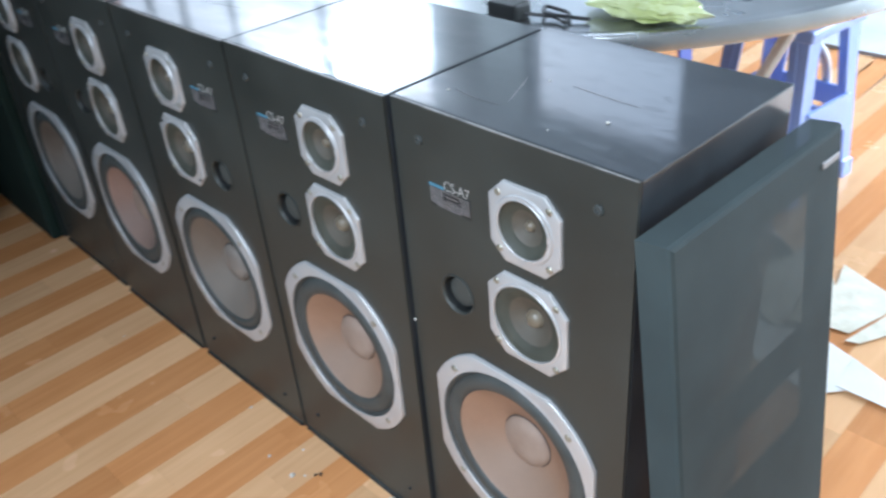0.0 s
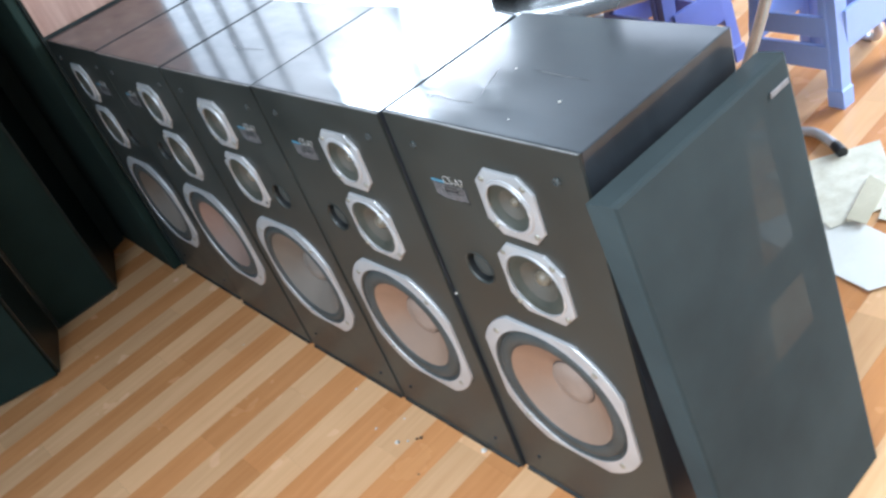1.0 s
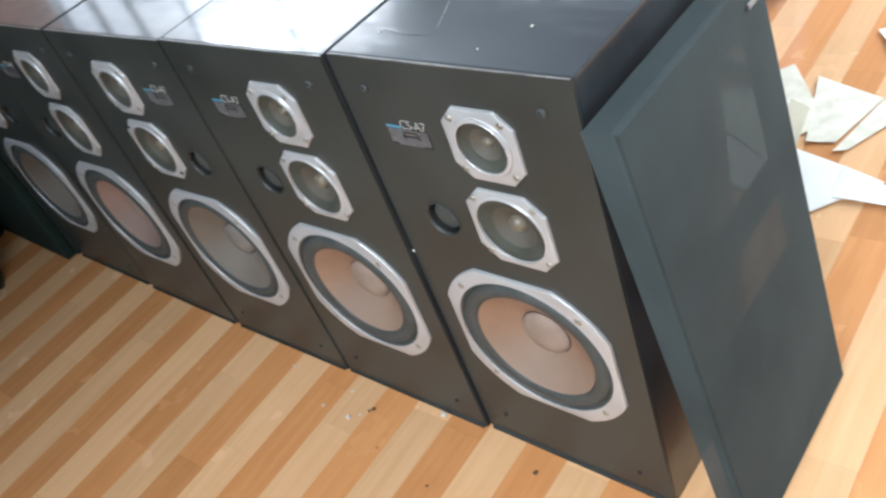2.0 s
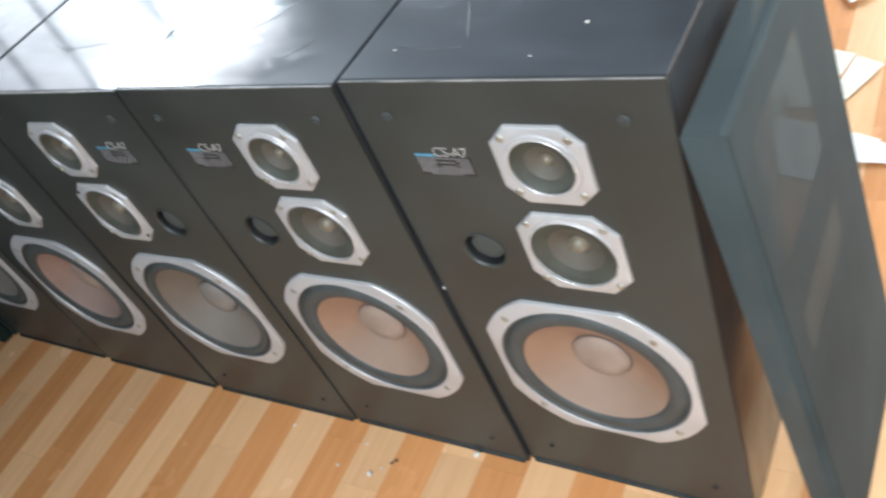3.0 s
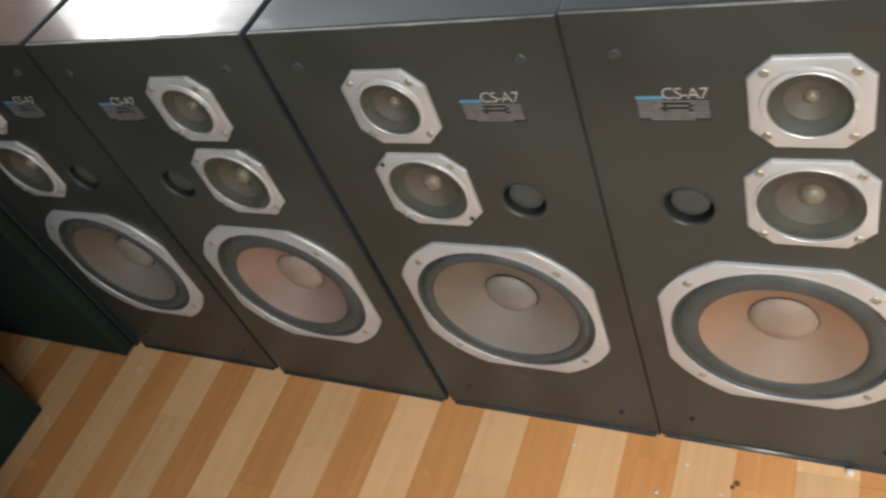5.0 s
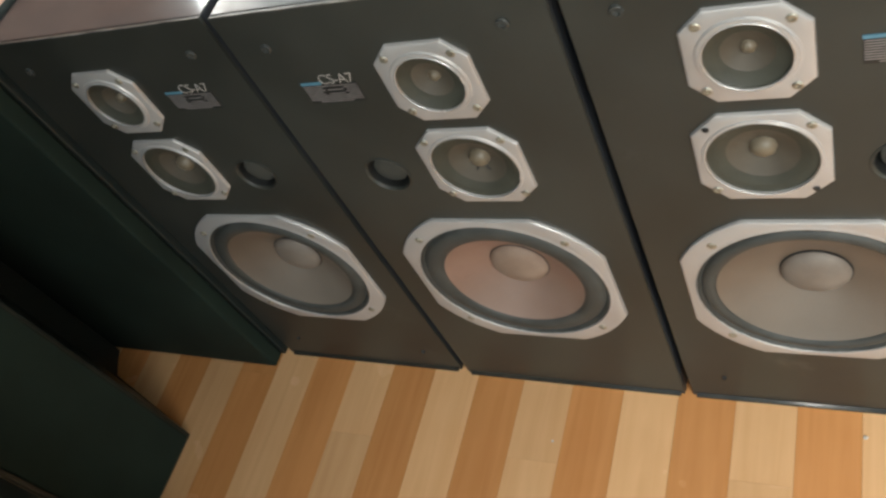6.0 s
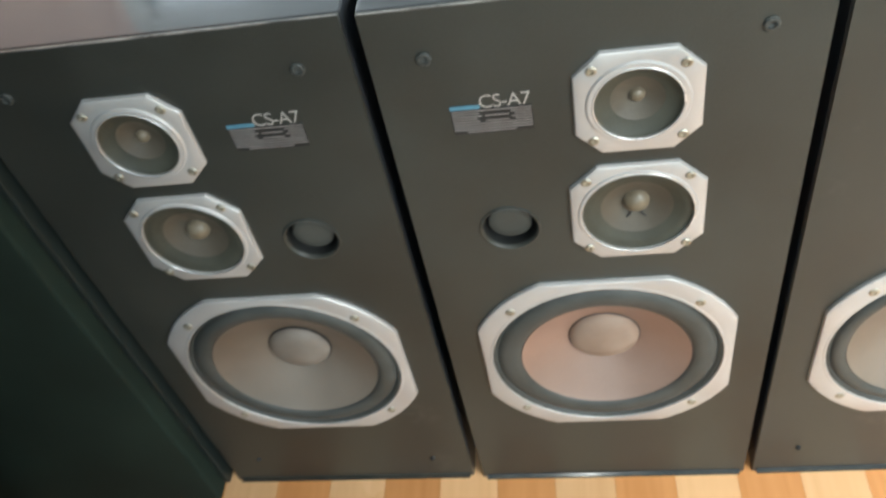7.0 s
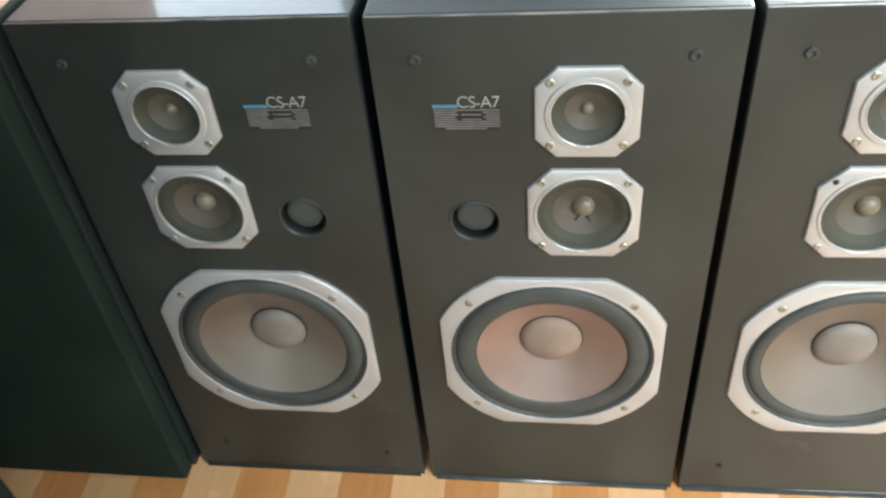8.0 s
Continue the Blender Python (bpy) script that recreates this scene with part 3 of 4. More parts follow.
def loudspeaker(m, mirrored, cone, wires, drop, edge, label):
    def mx(x):
        return W - x if mirrored else x
    sp = thing("loudspeaker", label, "loudspeaker", m, "loudspeakers in the row")
    part("cabinet", cabinet_shell(), M_VINYL, sp, "scuffed glossy black vinyl cabinet")
    tw, mid, wf, po = (mx(TW[0]), TW[1] - drop), (mx(MID[0]), MID[1] - drop * 0.6), (mx(WOOF[0]), WOOF[1]), (mx(PORT[0]), PORT[1])
    part("baffle", baffle_board([(*tw, 0.038), (*mid, 0.054), (*wf, 0.131), (*po, 0.027)]), M_BAFFLE, sp, "dark grey painted front board")
    # tweeter
    t = part("tweeter", driver_frame(*tw, 0.0525, 0.0222, 0.0365, 0.0045, 0.0024, ring=0.0065), M_SILVER, sp, "silver cut-corner tweeter frame", 30)
    part("rim", bead(*tw, 0.0371, -0.0064, 0.0011), M_RIM, t, "bright turned metal rim", 60)
    part("driver_felt", lathe(*tw, [(0.0366, -0.0045), (0.0352, -0.0022), (0.0225, 0.0015)], 40), M_MESH, t, "", 60)
    part("cone", lathe(*tw, [(0.0225, 0.0015), (0.0205, 0.0032), (0.0062, 0.0085)], 40), M_MIDCONE, t, "smoky grey tweeter cone", 60)
    part("dust_cap", lathe(*tw, [(0.0068, 0.0086), (0.0062, 0.0056), (0.0042, 0.0036), (0.0015, 0.0027)], 24, cap=True), M_PALECAP, t, "small pale tan dome", 60)
    # midrange
    d = part("midrange", driver_frame(*mid, 0.0611, 0.0256, 0.0510, 0.0045, 0.0016, ring=0.0038), M_SILVER, sp, "silver cut-corner midrange frame", 30)
    part("rim", bead(*mid, 0.0516, -0.0056, 0.0009), M_RIM, d, "bright turned metal rim", 60)
    part("surround", lathe(*mid, [(0.0516, -0.0032), (0.0500, -0.0020), (0.0460, -0.0026), (0.041, 0.0000), (0.0335, 0.003)], 44), M_MESH, d, "", 60)
    part("cone", lathe(*mid, [(0.0335, 0.003), (0.031, 0.0045), (0.022, 0.009), (0.0112, 0.014)], 44), M_MIDCONE, d, "smoky grey midrange cone", 60)
    part("dust_cap", lathe(*mid, [(0.0126, 0.0138), (0.0116, 0.0088), (0.008, 0.0051), (0.003, 0.0035)], 28, cap=True), M_PALECAP, d, "pale tan dome", 60)
    for s in (-1, 1) if wires else ():
        part("lead_wire", tube([(mid[0] + s * 0.004, 0.0118, mid[1] - 0.012), (mid[0] + s * 0.006, 0.0088, mid[1] - 0.015), (mid[0] + s * 0.009, 0.0088, mid[1] - 0.018)], 0.0009, 6), M_BLACK, d)
    # woofer
    w = part("woofer", driver_frame(*wf, 0.1392, 0.0745, 0.1285, 0.0055, 0.0006, True), M_SILVER, sp, "silver cut-corner woofer frame", 30)
    roll = [(0.1286, -0.0046), (0.1272, -0.0030), (0.1258, -0.0036), (0.1244, -0.0022), (0.1230, -0.0004)] + [((0.1230 + edge) / 2 + (0.1230 - edge) / 2 * 0.97 * math.cos(a), 0.0002 - 0.0062 * math.sin(a)) for a in [math.pi * i / 10 for i in range(1, 10)]] + [(edge + 0.0008, -0.0012), (edge, -0.0018)]
    part("surround", lathe(*wf, roll, 64), M_RUBBER, w, "dark foam roll surround", 60)
    prof = []
    for i in range(30):
        k = i / 29
        prof.append((edge - (edge - 0.0387) * k, -0.0018 + 0.0335 * k ** 0.94 + (0.00042 if i % 2 else 0.0)))
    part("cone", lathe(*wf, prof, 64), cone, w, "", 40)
    cap = 0.0380 if cone is M_CONE_GREY else 0.0402
    part("glue_ring", lathe(*wf, [(cap + 0.0014, 0.0312), (cap + 0.0012, 0.0298), (cap, 0.0294), (cap - 0.001, 0.0300)], 48), M_BLACK, w, "", 60)
    part("dust_cap", lathe(*wf, [(cap, 0.0300)] + [(cap * math.cos(a), 0.0300 - 0.0145 * math.sin(a)) for a in [math.pi / 2 * i / 8 for i in range(1, 8)]], 48, cap=True), M_CAP_GREY if cone is M_CONE_GREY else M_CAP, w, "felt dust cap", 60)
    # screws
    for (cx, cz), off, par, th, r in ((tw, (0.037, 0.0368), t, 0.0045, 0.0047), (mid, (0.0455, 0.0445), d, 0.0045, 0.0047), (wf, (0.099, 0.098), w, 0.0055, 0.0054)):
        for sx in (-1, 1):
            for sz in (-1, 1):
                if par is d and cone is M_CONE_GREY and not drop and sx * sz < 0:
                    part("screw_hole", screw_head(cx + sx * off[0], cz + sz * off[1], r * 0.7, -th), M_BLACK, par, "empty dark screw hole", 40)
                    continue
                part("screw", screw_head(cx + sx * off[0], cz + sz * off[1], r, -th), M_SCREW, par, "", 40)
    # port
    p = part("port", lathe(*po, [(0.0295, 0.001), (0.0295, -0.0012), (0.0282, -0.0018), (0.0268, -0.0010), (0.0260, 0.0020)], 40), M_BAFFLE, sp, "round dark grey bass port ring", 50)
    part("port_tube", lathe(*po, [(0.0260, 0.0020), (0.0256, 0.006), (0.0256, 0.026)], 40), M_BLACK, p, "black port tube", 50)
    part("port_plug", lathe(*po, [(0.0256, 0.026), (0.0212, 0.0255), (0.0210, 0.0085), (0.0200, 0.0075), (0.012, 0.0072)], 40, cap=True), M_PORT, p, "dull grey plug inside the port", 50)
    # sockets for the grille
    for x, z, k in ((0.046, 0.724, 0.9), (W - 0.046, 0.724, 0.9), (0.052, 0.062, 0.5), (W - 0.052, 0.054, 0.5))[:2 if wires else 4]:
        part("grille_socket", grille_socket(x, z, k), M_RUBBER if k > 0.8 else M_BLACK, sp)
    part("base_edging", rolled_edge(0.006, W - 0.006), M_EDGING, sp, "glossy dark rolled edging", 60)
    part("worn_edge", tube([(0.002, 0.0012, H - 0.0012), (W / 2, 0.001, H - 0.0010), (W - 0.002, 0.0012, H - 0.0012)], 0.0012, 8), M_WORN, sp, "rubbed pale front edge", 60)
    # badge
    bx = W - 0.0585 - 0.069 if mirrored else 0.0585
    bd = part("badge", box(bx, bx + 0.069, -0.0008, 0.001, 0.642, 0.6690, 0.0003, 1), M_BLACK, sp, "dark grey badge with fine silver print")
    for i in range(9):
        z = 0.6668 - i * 0.0028
        cuts = [(0.001, 0.068)] if i in (0, 5, 6, 7) else [(0.001, 0.022 + 0.002 * (i % 3)), (0.054 - 0.003 * (i % 2), 0.068)]
        if i == 8:
            cuts = [(0.012, 0.054)]
        if i in (2, 4):
            cuts.append((0.029, 0.049))
        for a, b in cuts:
            part("print_line", box(bx + a, bx + b, -0.0011, -0.0007, z - 0.00052, z + 0.00052), M_BARS, bd)
    part("logo_bar", box(bx, bx + 0.0255, -0.0012, 0.0008, 0.6692, 0.6726), M_BLUE, bd, "small blue logo strip")
    lettering("CS-A7", bx + 0.0255, bx + 0.068, 0.6692, 0.6822, -0.0002, M_PRINT, bd)
    return sp


SPEAKERS = [
    # left corner x, front y, turn, mirrored, cone, lead wires in sight, how much lower the tweeter sits, cone radius, words
    (-0.0171, 0.0252, 0.2, False, M_CONE, False, 0.0, 0.0990, "dark grey three-way loudspeaker with orange-brown cone at the row's open end"),
    (-0.3775, 0.0130, 0.70, False, M_CONE, False, 0.0, 0.0957, "dark grey three-way loudspeaker with brown woofer cone"),
    (-0.7352, 0.0034, 1.10, True, M_CONE_GREY, False, 0.0, 0.1060, "dark grey three-way loudspeaker with greyish woofer cone"),
    (-1.1025, 0.0, 0.45, False, M_CONE_PINK, True, 0.0020, 0.0957, "dark grey three-way loudspeaker with pinkish brown cone"),
    (-1.4728, 0.0012, 0.3, True, M_CONE_GREY, False, 0.0012, 0.1005, "dark grey three-way loudspeaker with grey cone beside tall cabinet"),
]
row = [loudspeaker(pose(x, y, 0, 0, 0, a), mirrored, cone, wires, drop, edge, words) for x, y, a, mirrored, cone, wires, drop, edge, words in SPEAKERS]
# black strip added to stand in for the shade in this gap
part("gap_shade", box(W + 0.0002, W + 0.0110, 0.20, 0.285, 0.002, H - 0.004, 0.001, 1), M_BLACK, row[4], "added black strip that darkens the gap")
speck = bmesh.new()
bmesh.ops.create_icosphere(speck, subdivisions=1, radius=0.0022)
bmesh.ops.translate(speck, vec=(0.0006, -0.0002, 0.434), verts=speck.verts)
part("paint_speck", speck, M_CRUMB, row[0], "white paint speck on the edge")

def scratch(points, width):
    """A thin pale scuff a hair above the vinyl of a cabinet's top, pointed at both ends."""
    bm = bmesh.new()
    loops = []
    for i, p in enumerate(bent([(x, y, H + 0.0003) for x, y in points], 0.05, 8)):
        w = width * (0.3 + 0.7 * abs(math.sin(i * 1.9)))
        loops.append([p + Vector((0, -w / 2, 0)), p + Vector((0, w / 2, 0)), p + Vector((w / 2, 0, 0.0003))])
    made = rings(bm, loops)
    bm.faces.new(made[0])
    bm.faces.new(made[-1])
    return bm


for which, points, width in ((0, [(0.129, 0.070), (0.116, 0.10), (0.099, 0.138)], 0.0022), (0, [(0.160, 0.147), (0.20, 0.143), (0.258, 0.140)], 0.0012),
                             (0, [(0.05, 0.06), (0.09, 0.052), (0.13, 0.055)], 0.0009), (1, [(0.12, 0.10), (0.17, 0.13), (0.20, 0.18)], 0.0012),
                             (1, [(0.25, 0.05), (0.28, 0.09)], 0.001), (2, [(0.10, 0.12), (0.15, 0.10), (0.24, 0.11)], 0.001)):
    part("scratch", scratch(points, width), M_WORN, row[which], "pale scratch in the vinyl")

# ---- grille leaning on the end cabinet ----
lean = math.degrees(math.atan2(0.088, 0.724))
grille = thing("speaker_grille", "charcoal cloth loudspeaker grille leaning on the cabinet side", "speaker grille", pose(0.475, 0.011, 0.0, 0, -lean, 0))
GW, GH, GT = 0.345, 0.728, 0.040
GH0 = 0.005
# the rail up to 0.335 is made taller to darken the lower cloth
for y0, y1, z0, z1 in ((0.002, 0.050, GH0, GH - 0.002), (0.290, GW - 0.002, GH0, GH - 0.002), (0.0505, 0.2895, GH0, 0.335), (0.0505, 0.2895, 0.435, 0.482), (0.0505, 0.2895, 0.675, GH - 0.002)):
    part("frame_rail", box(-0.014, -0.002, y0, y1, z0, z1, 0.001, 1), M_BLACK, grille)


def grille_cloth():
    """Cloth drawn over the outer face and round the four edges."""
    bm = bmesh.new()
    c = 0.006

    def rect(x, g):
        return [(x, g, GH0 - 0.003 + g), (x, GW - g, GH0 - 0.003 + g), (x, GW - g, GH - g), (x, g, GH - g)]
    made = rings(bm, [rect(-GT, 0.0), rect(-c, 0.0), rect(-c * 0.3, c * 0.3), rect(0.0, c)])
    bm.faces.new(made[-1])
    return bm


part("cloth", grille_cloth(), M_CLOTH, grille, "charcoal open-weave cloth")
part("logo_bar", box(0.0002, 0.0022, 0.294, 0.335, 0.690, 0.698, 0.0008, 1), M_BARS, grille, "small grey metal logo bar")

# ---- dark cabinets at the far end ----
tall = thing("tower_cabinet", "tall loudspeaker tower with pinkish wood side, dark green front", "loudspeaker", pose(0, 0, 0))
part("cabinet", box(-1.930, -1.4864, -0.004, 0.33, 0, 1.62, 0.002), M_BLACKWOOD, tall)
part("side_panel", box(-1.4862, -1.4815, 0.004, 0.33, 0.776, 1.618, 0.0008, 1), M_PINKWOOD, tall, "pinkish wood veneer side")
part("front_cloth", box(-1.925, -1.490, -0.034, -0.005, 0.004, 1.61, 0.006, 3), M_GREEN, tall, "dark green cloth front", 60)
corner_box = thing("corner_cabinet", "black satin loudspeaker cabinet in the dark corner", "loudspeaker")
part("body", prism([(-1.62, -0.395), (-1.62, -0.187), (-1.88, -0.096), (-1.905, -0.037), (-1.934, -0.037), (-1.934, 0.30), (-2.25, 0.30), (-2.25, -0.395)], 0, 1.58, 0.004), M_BLACKWOOD, corner_box)
part("front_cloth", box(-1.6195, -1.612, -0.385, -0.195, 0.012, 1.56, 0.003), M_GREEN, corner_box, "dark green cloth front")
side_box = thing("side_cabinet", "black loudspeaker cabinet with dark green cloth front", "loudspeaker", pose(-1.375, -0.475, 0, 0, 0, -18))
part("body", box(-0.26, -0.022, -0.60, 0.0, 0, 1.50, 0.004), M_BLACKWOOD, side_box)
part("front_cloth", box(-0.0215, 0.0, -0.595, -0.005, 0.006, 1.49, 0.005, 3), M_GREEN, side_box, "dark green cloth front")

# ---- table behind the row ----
TZ, TC, TR = 0.67, (-0.66, 1.20), 0.845
table = thing("steel_table", "round brushed steel folding table with rolled rim", "table", pose(*TC, 0))
bm = bmesh.new()
prof = [(0.05, TZ - 0.006), (TR - 0.05, TZ - 0.006), (TR - 0.03, TZ - 0.004), (TR - 0.014, TZ + 0.001), (TR - 0.004, TZ), (TR, TZ - 0.005), (TR, TZ - 0.030), (TR - 0.004, TZ - 0.034), (TR - 0.008, TZ - 0.030), (TR - 0.010, TZ - 0.012), (0.05, TZ - 0.012)]
made = rings(bm, [[(r * math.cos(2 * math.pi * i / 96), r * math.sin(2 * math.pi * i / 96), z) for i in range(96)] for r, z in prof])
bm.faces.new(made[0][::-1])
bm.faces.new(made[-1])
part("tabletop", bm, M_STEEL, table, "brushed steel top with rolled rim", 40)
for s in (1, -1):
    a = (0.657 * s, -0.0595, 0.0135)
    part("leg", tube(bent([a, (0.575 * s, -0.012, 0.0135), (0.385 * s, -0.11, 0.0135), (0.604 * s, -0.238, 0.40), (0.742 * s, -0.328, TZ - 0.014)], 0.035), 0.0125, 12), M_CHROME, table, "chromed tube leg", 60)
    part("leg", tube(bent([(0.40 * s, 0.50, 0.012), (0.52 * s, 0.45, 0.012), (0.5 * s, 0.40, 0.30), (0.45 * s, 0.05, TZ - 0.02)], 0.05), 0.0125, 12), M_CHROME, table, "chromed tube leg", 60)
    part("foot_cap", tube([(0.655 * s, -0.058, 0.0135), (0.685 * s, -0.082, 0.0135)], 0.0135, 12), M_BLACK, table, "black rubber foot cap", 60)


def crumpled(cx, cy, z, rx, ry, h, seed):
    rng = random.Random(seed)
    bm = bmesh.new()
    bmesh.ops.create_icosphere(bm, subdivisions=4, radius=1)
    for v in bm.verts:
        c = v.co.copy()
        k = 1 + 0.35 * noise.noise(c * 2.3 + Vector((seed, 0, 0))) + 0.16 * noise.noise(c * 6 + Vector((0, seed, 0)))
        v.co = Vector((cx + c.x * rx * k, cy + c.y * ry * k, max(z, z + h * 0.45 + c.z * h * 0.5 * k)))
    return bm


bag = new("plastic_bag", finish(crumpled(-0.12, 0.70, TZ - 0.005, 0.11, 0.06, 0.04, 3), "plastic_bag", M_BAG, 50))
tagged(bag, "crumpled yellow-green plastic bag on the steel table", "bag")
adapter = thing("power_adapter", "black power adapter with coiled cable on table", "power adapter")
part("block", box(-0.36, -0.29, 0.545, 0.59, TZ - 0.0055, TZ + 0.025, 0.006), M_BLACK, adapter)
part("cable", tube(bent([(-0.29, 0.57, TZ + 0.005), (-0.24, 0.60, TZ), (-0.20, 0.575, TZ), (-0.23, 0.63, TZ), (-0.30, 0.64, TZ), (-0.26, 0.585, TZ + 0.006), (-0.18, 0.62, TZ)], 0.02), 0.0035, 8), M_CABLE, adapter)


# ---- stools ----
def stool(m, words, plastic):
    """Square moulded stool: ribbed top, four channel legs that splay outwards, two tiers of rails."""
    st = thing("plastic_stool", words, "stool", m, "plastic stools by the table")
    top, foot, h = 0.112, 0.142, 0.455
    seat = box(-top - 0.012, top + 0.012, -top - 0.012, top + 0.012, h - 0.03, h, 0.01, 3)
    part("seat", seat, plastic, st)
    for i in range(5):
        part("seat_rib", box(-0.08, 0.08, -0.075 + i * 0.035, -0.061 + i * 0.035, h - 0.001, h + 0.004, 0.001, 1), plastic, st)
    for sx in (-1, 1):
        for sy in (-1, 1):
            bm = bmesh.new()
            loops = []
            for z, e, w in ((h - 0.028, top, 0.052), (0.05, foot - 0.004, 0.038), (0.046, foot + 0.002, 0.044), (0.0, foot + 0.004, 0.044)):
                t = 0.012
                pts = [(e, e), (e - w, e), (e - w, e - t * 0.6), (e - w * 0.6, e - t), (e - t, e - t), (e - t, e - w * 0.6), (e - t * 0.6, e - w), (e, e - w)]
                if sx * sy < 0:
                    pts = pts[::-1]
                loops.append([(sx * x, sy * y, z) for x, y in pts])
            made = rings(bm, loops)
            bm.faces.new(made[0])
            bm.faces.new(made[-1])
            part("leg", bm, plastic, st)
    for z, th in ((0.10, 0.065), (0.185, 0.055)):
        e = foot - (foot - top) * z / h - 0.004
        for s in (-1, 1):
            part("rail", box(-e + 0.03, e - 0.03, s * e - 0.006, s * e + 0.006, z, z + th, 0.002), plastic, st)
    e = foot - (foot - top) * 0.2 / h - 0.004
    for s in (-1, 1):
        part("side_web", box(s * e - 0.006, s * e + 0.006, -e + 0.03, e - 0.03, 0.14, 0.245, 0.003), plastic, st)
    for sx in (-1, 1):
        for sy in (-1, 1):
            part("leg_rib", tube([(sx * (foot - 0.030), sy * (foot + 0.0005), 0.06), (sx * (top - 0.030), sy * (top + 0.0005), h - 0.035)], 0.004, 8), plastic, st)
    return st


stool(pose(-0.205, 1.473, 0, 0, 0, -5), "blue moulded plastic stool standing by the steel table", M_STOOL)
stool(pose(-0.64, 1.40, 0, 0, 0, -8), "shaded blue plastic stool under the steel table", M_STOOL_SHADED)


# ---- loose things on the floor behind ----
def sheet(name, words, category, corners, z, material, curl, seed):
    """A thin sheet between four floor points, a little wavy."""
    bm = bmesh.new()
    k = 8
    grid = []
    for i in range(k + 1):
        row = []
        for j in range(k + 1):
            u, v = i / k, j / k
            p = (Vector(corners[0]) * (1 - u) + Vector(corners[1]) * u) * (1 - v) + (Vector(corners[3]) * (1 - u) + Vector(corners[2]) * u) * v
            lift = curl * max(0.0, noise.noise(Vector((p.x * 5, p.y * 5, seed))) + 0.1)
            row.append(bm.verts.new((p.x, p.y, z + lift)))
        grid.append(row)
    for i in range(k):
        for j in range(k):
            bm.faces.new((grid[i][j], grid[i + 1][j], grid[i + 1][j + 1], grid[i][j + 1]))
    ext = bmesh.ops.extrude_face_region(bm, geom=bm.faces[:])
    bmesh.ops.translate(bm, vec=(0, 0, 0.0012), verts=[e for e in ext["geom"] if isinstance(e, bmesh.types.BMVert)])
    return tagged(new(name, finish(bm, name, material, 40)), words, category)


sheet("paper_sheet", "large white paper sheet lying on the wooden floor", "paper", [(-0.03, 0.79), (0.285, 0.712), (0.385, 0.835), (0.05, 0.945)], 0.001, M_PAPER, 0.004, 1)
sheet("printed_sheet", "pale printed paper spread on the wooden floor", "paper", [(-0.10, 1.00), (0.13, 0.86), (0.215, 1.00), (0.07, 1.205)], 0.003, M_NEWS, 0.004, 2)
sheet("cardboard_piece", "beige cardboard scrap lying on papers", "cardboard", [(0.148, 0.893), (0.192, 0.893), (0.168, 1.035), (0.116, 1.062)], 0.009, M_CARD, 0.003, 3)
sheet("paper_strip", "long cream paper strip on the floor", "paper", [(0.262, 0.905), (0.288, 0.915), (0.360, 1.065), (0.302, 1.098)], 0.004, M_NEWS, 0.003, 4)
sheet("printed_sheet", "crumpled printed paper beside the paper strip", "paper", [(0.14, 1.165), (0.20, 0.925), (0.258, 0.935), (0.300, 1.105)], 0.003, M_NEWS, 0.006, 5)
sheet("paper_sheet", "thin white paper strip curled on floor", "paper", [(0.31, 0.765), (0.49, 0.770), (0.455, 0.792), (0.30, 0.862)], 0.004, M_PAPER, 0.012, 6)
sheet("paper_sheet", "small crumpled white paper lying near stool", "paper", [(0.203, 1.374), (0.262, 1.288), (0.318, 1.33), (0.27, 1.40)], 0.002, M_PAPER, 0.02, 7)


# ---- crumbs and bits ----
def crumb(x, y, r, material, words, seed, z=0.0):
    bm = bmesh.new()
    bmesh.ops.create_icosphere(bm, subdivisions=2, radius=r)
    for v in bm.verts:
        v.co *= 1 + 0.5 * noise.noise(v.co.normalized() * 2.1 + Vector((seed, seed, 0)))
        v.co.z *= 0.6
    low = min(v.co.z for v in bm.verts)
    for v in bm.verts:
        v.co += Vector((x, y, z - low))
    return tagged(new("crumb", finish(bm, "crumb", material)), words, "crumb", "crumbs on the floor")


for i, (x, y, r, dark) in enumerate(((-0.114, 0.004, 0.006, 0), (-0.256, -0.045, 0.0038, 1), (-0.292, -0.082, 0.005, 0), (-0.365, -0.083, 0.003, 0), (0.110, -0.024, 0.0042, 1), (-0.262, -0.052, 0.003, 1), (-0.275, -0.066, 0.0025, 0), (-0.33, -0.03, 0.0022, 0), (-0.505, -0.033, 0.003, 0), (-0.19, -0.11, 0.002, 1), (-0.05, -0.13, 0.0025, 1), (-0.93, -0.10, 0.002, 0))):
    crumb(x, y, r, M_DIRT if dark else M_CRUMB, "small dark dirt crumb on floor" if dark else "small pale plaster crumb on floor", i)
for i, (x, y, r) in enumerate(((0.238, 0.113, 0.0021), (0.198, 0.062, 0.001), (0.03, 0.078, 0.0013), (0.11, 0.17, 0.0012))):
    crumb(x, y, r, M_CRUMB, "white paint speck on the cabinet top", 20 + i, H)

# ---- floor ----
floor = tagged(new("floor", finish(box(WX - 0.2, EX + 0.2, SY - 0.2, NY + 0.2, -0.10, -0.0035), "floor", M_SUB)), "light and orange-brown striped wood floor", "floor", kind="structure")
tagged(new("pale_floor", finish(box(WX, EX, 2.47, NY + 0.2, -0.003, 0.012, 0.003), "pale_floor", M_CONCRETE)), "pale grey concrete floor beyond the wood strips", "floor", kind="structure")
STRIP, TURN_FLOOR, START = 0.0819, 1.7, -0.018
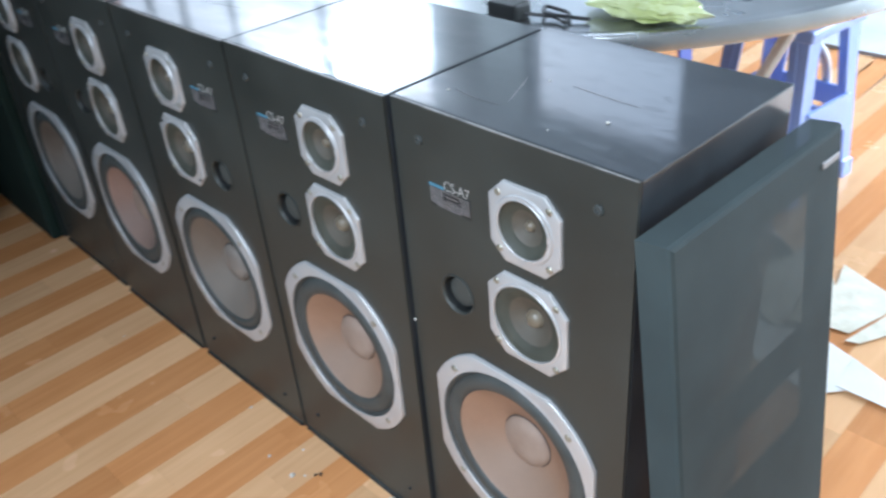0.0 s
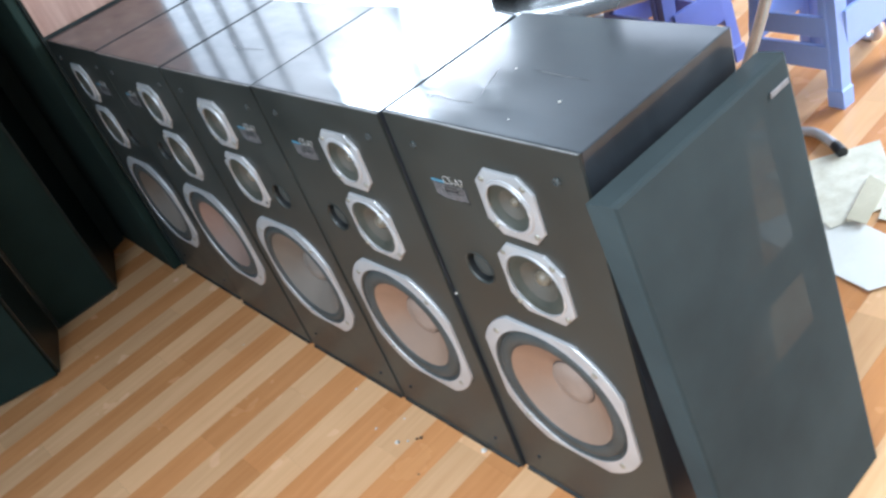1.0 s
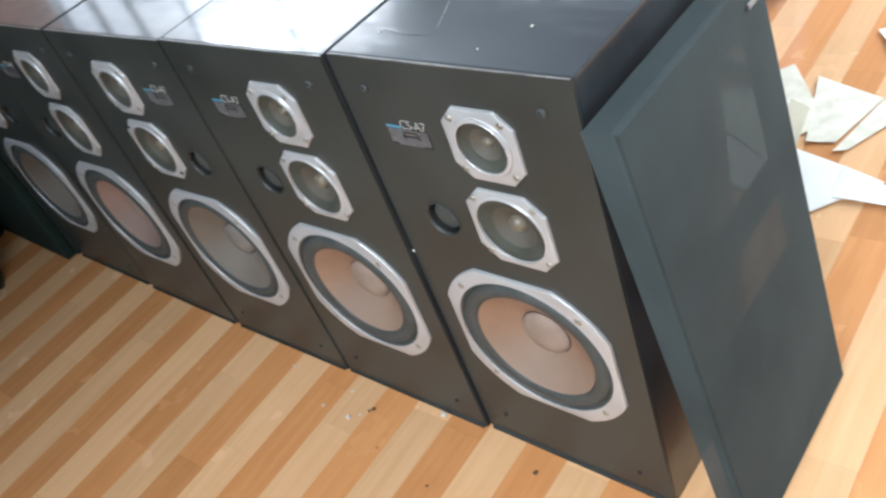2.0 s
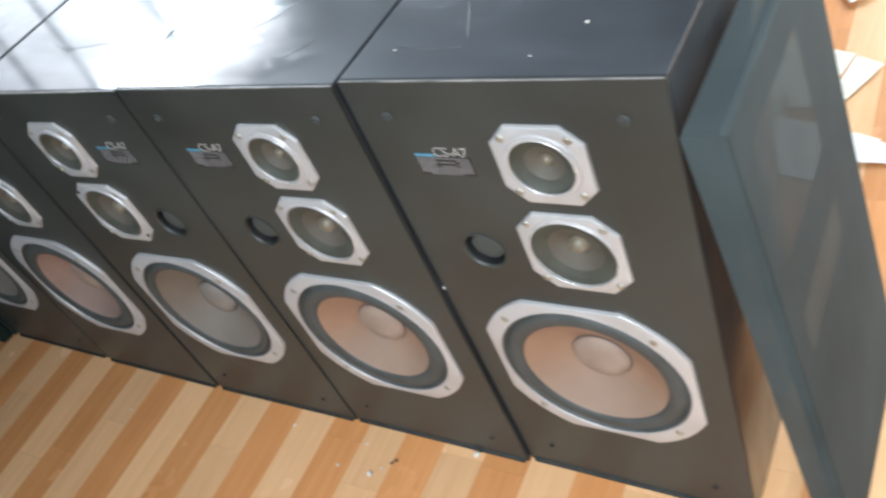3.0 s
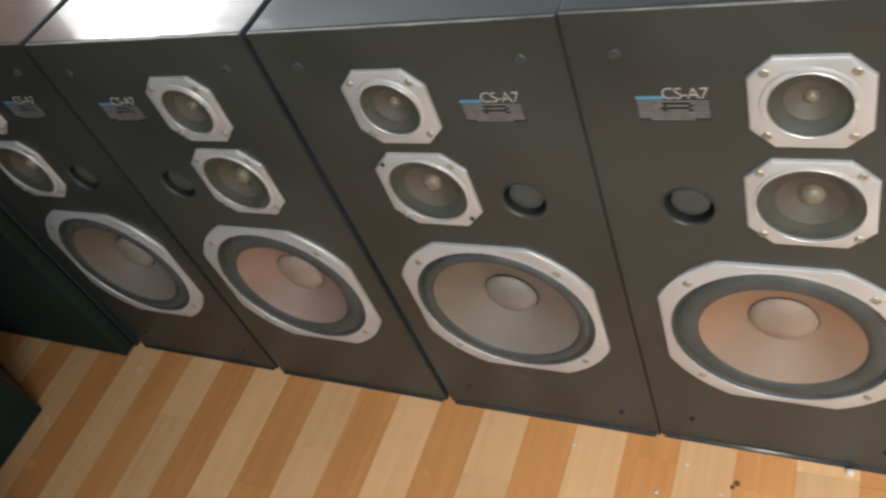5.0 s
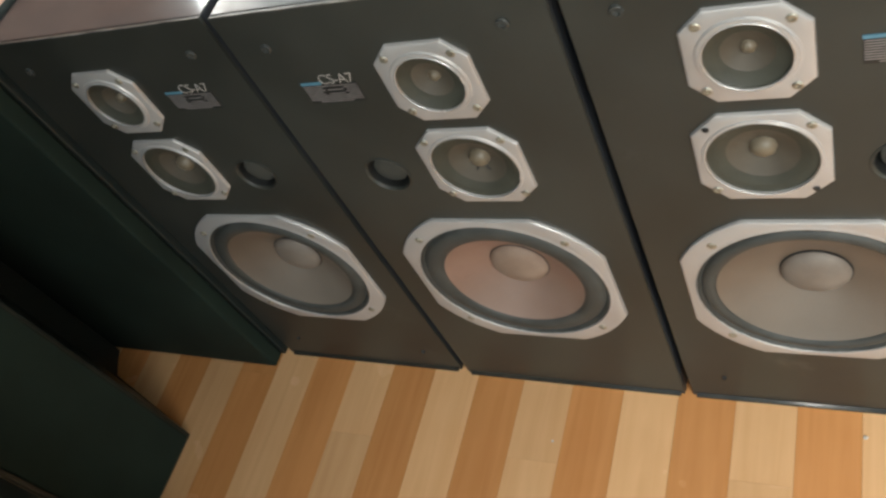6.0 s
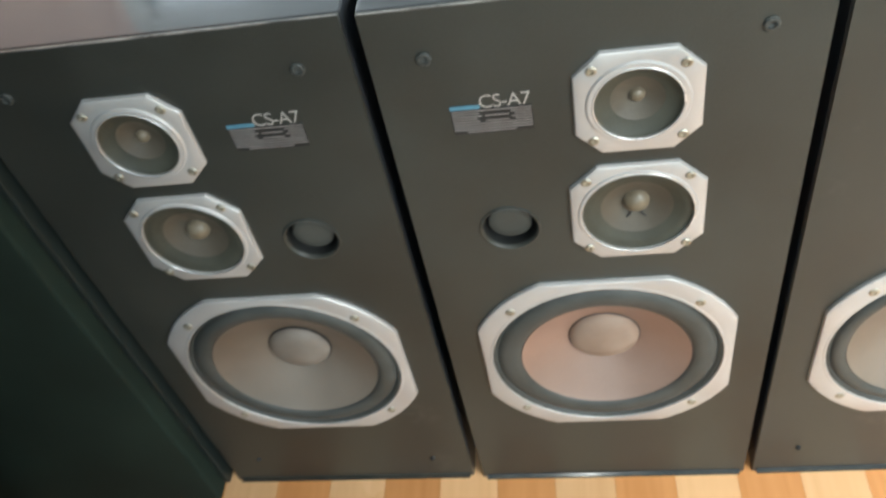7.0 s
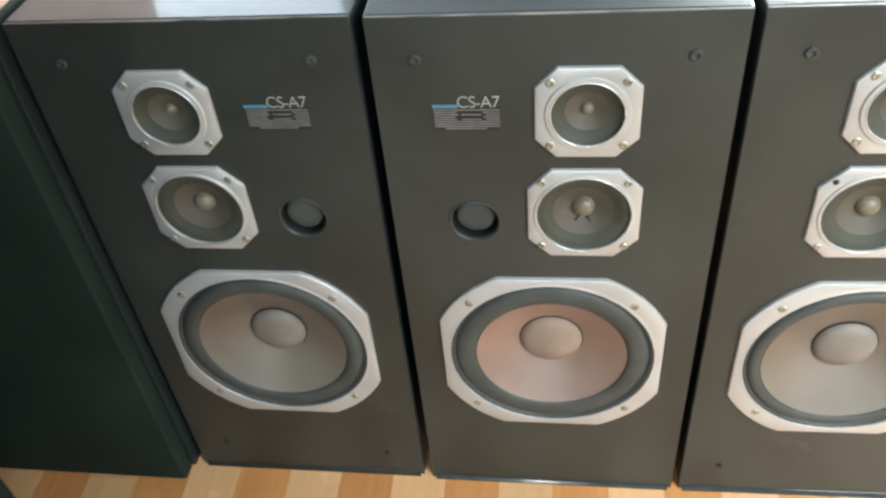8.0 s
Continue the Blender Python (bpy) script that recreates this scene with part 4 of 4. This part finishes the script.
turn = Matrix.Rotation(radians(TURN_FLOOR), 4, "Z")
rng = random.Random(5)


def strip_mesh(length, material):
    bm = box(-STRIP / 2 + 0.00015, STRIP / 2 - 0.00015, 0.00015, length - 0.00015, -0.004, 0.0, 0.0)
    return finish(bm, "plank", material)


LENGTHS = (0.35, 0.55, 0.80)
SHARED = {(k, i): strip_mesh(n, (M_LIGHTPLANK, M_DARKPLANK)[k]) for k in (0, 1) for i, n in enumerate(LENGTHS)}
rest = [bmesh.new(), bmesh.new()]
NEAR = []
for s in range(-60, 46):
    v = -4.6 - rng.random() * 0.4
    while v < 4.8:
        i = rng.randrange(3)
        c = turn @ Vector((START + (s + 0.5) * STRIP, v, 0))
        mid = turn @ Vector((START + (s + 0.5) * STRIP, v + LENGTHS[i] / 2, 0))
        if WX - 0.05 < mid.x < EX + 0.05 and SY < mid.y + LENGTHS[i] / 2 and mid.y - LENGTHS[i] / 2 < 2.47:
            NEAR.append((max(abs(mid.x + 0.7) - 1.2, 0) + max(abs(mid.y - 0.35) - 0.95, 0), s % 2, i, c))
        v += LENGTHS[i]
NEAR.sort(key=lambda e: e[0] + (100 if e[3].y < SY - 0.14 else 0))
for far, k, i, c in NEAR[:300]:
    ob = new("plank", SHARED[k, i])
    ob.parent = floor
    ob.matrix_basis = Matrix.Translation(c) @ turn
for k in (0, 1):
    verts, faces = [], []
    for far, kk, i, c in NEAR[300:]:
        if kk != k:
            continue
        b = len(verts)
        for x, y in ((-STRIP / 2 + 0.0003, 0.0004), (STRIP / 2 - 0.0003, 0.0004), (STRIP / 2 - 0.0003, LENGTHS[i] - 0.0004), (-STRIP / 2 + 0.0003, LENGTHS[i] - 0.0004)):
            p = c + turn @ Vector((x, y, 0))
            verts.append((min(max(p.x, WX), EX), min(max(p.y, SY - 0.15), 2.469), 0.0))
        faces.append((b, b + 1, b + 2, b + 3))
    me = bpy.data.meshes.new("far_planks")
    me.from_pydata(verts, [], faces)
    me.materials.append((M_LIGHTPLANK, M_DARKPLANK)[k])
    ob = new("far_planks", me)
    ob.parent = floor
    tagged(ob, kind="stuff")
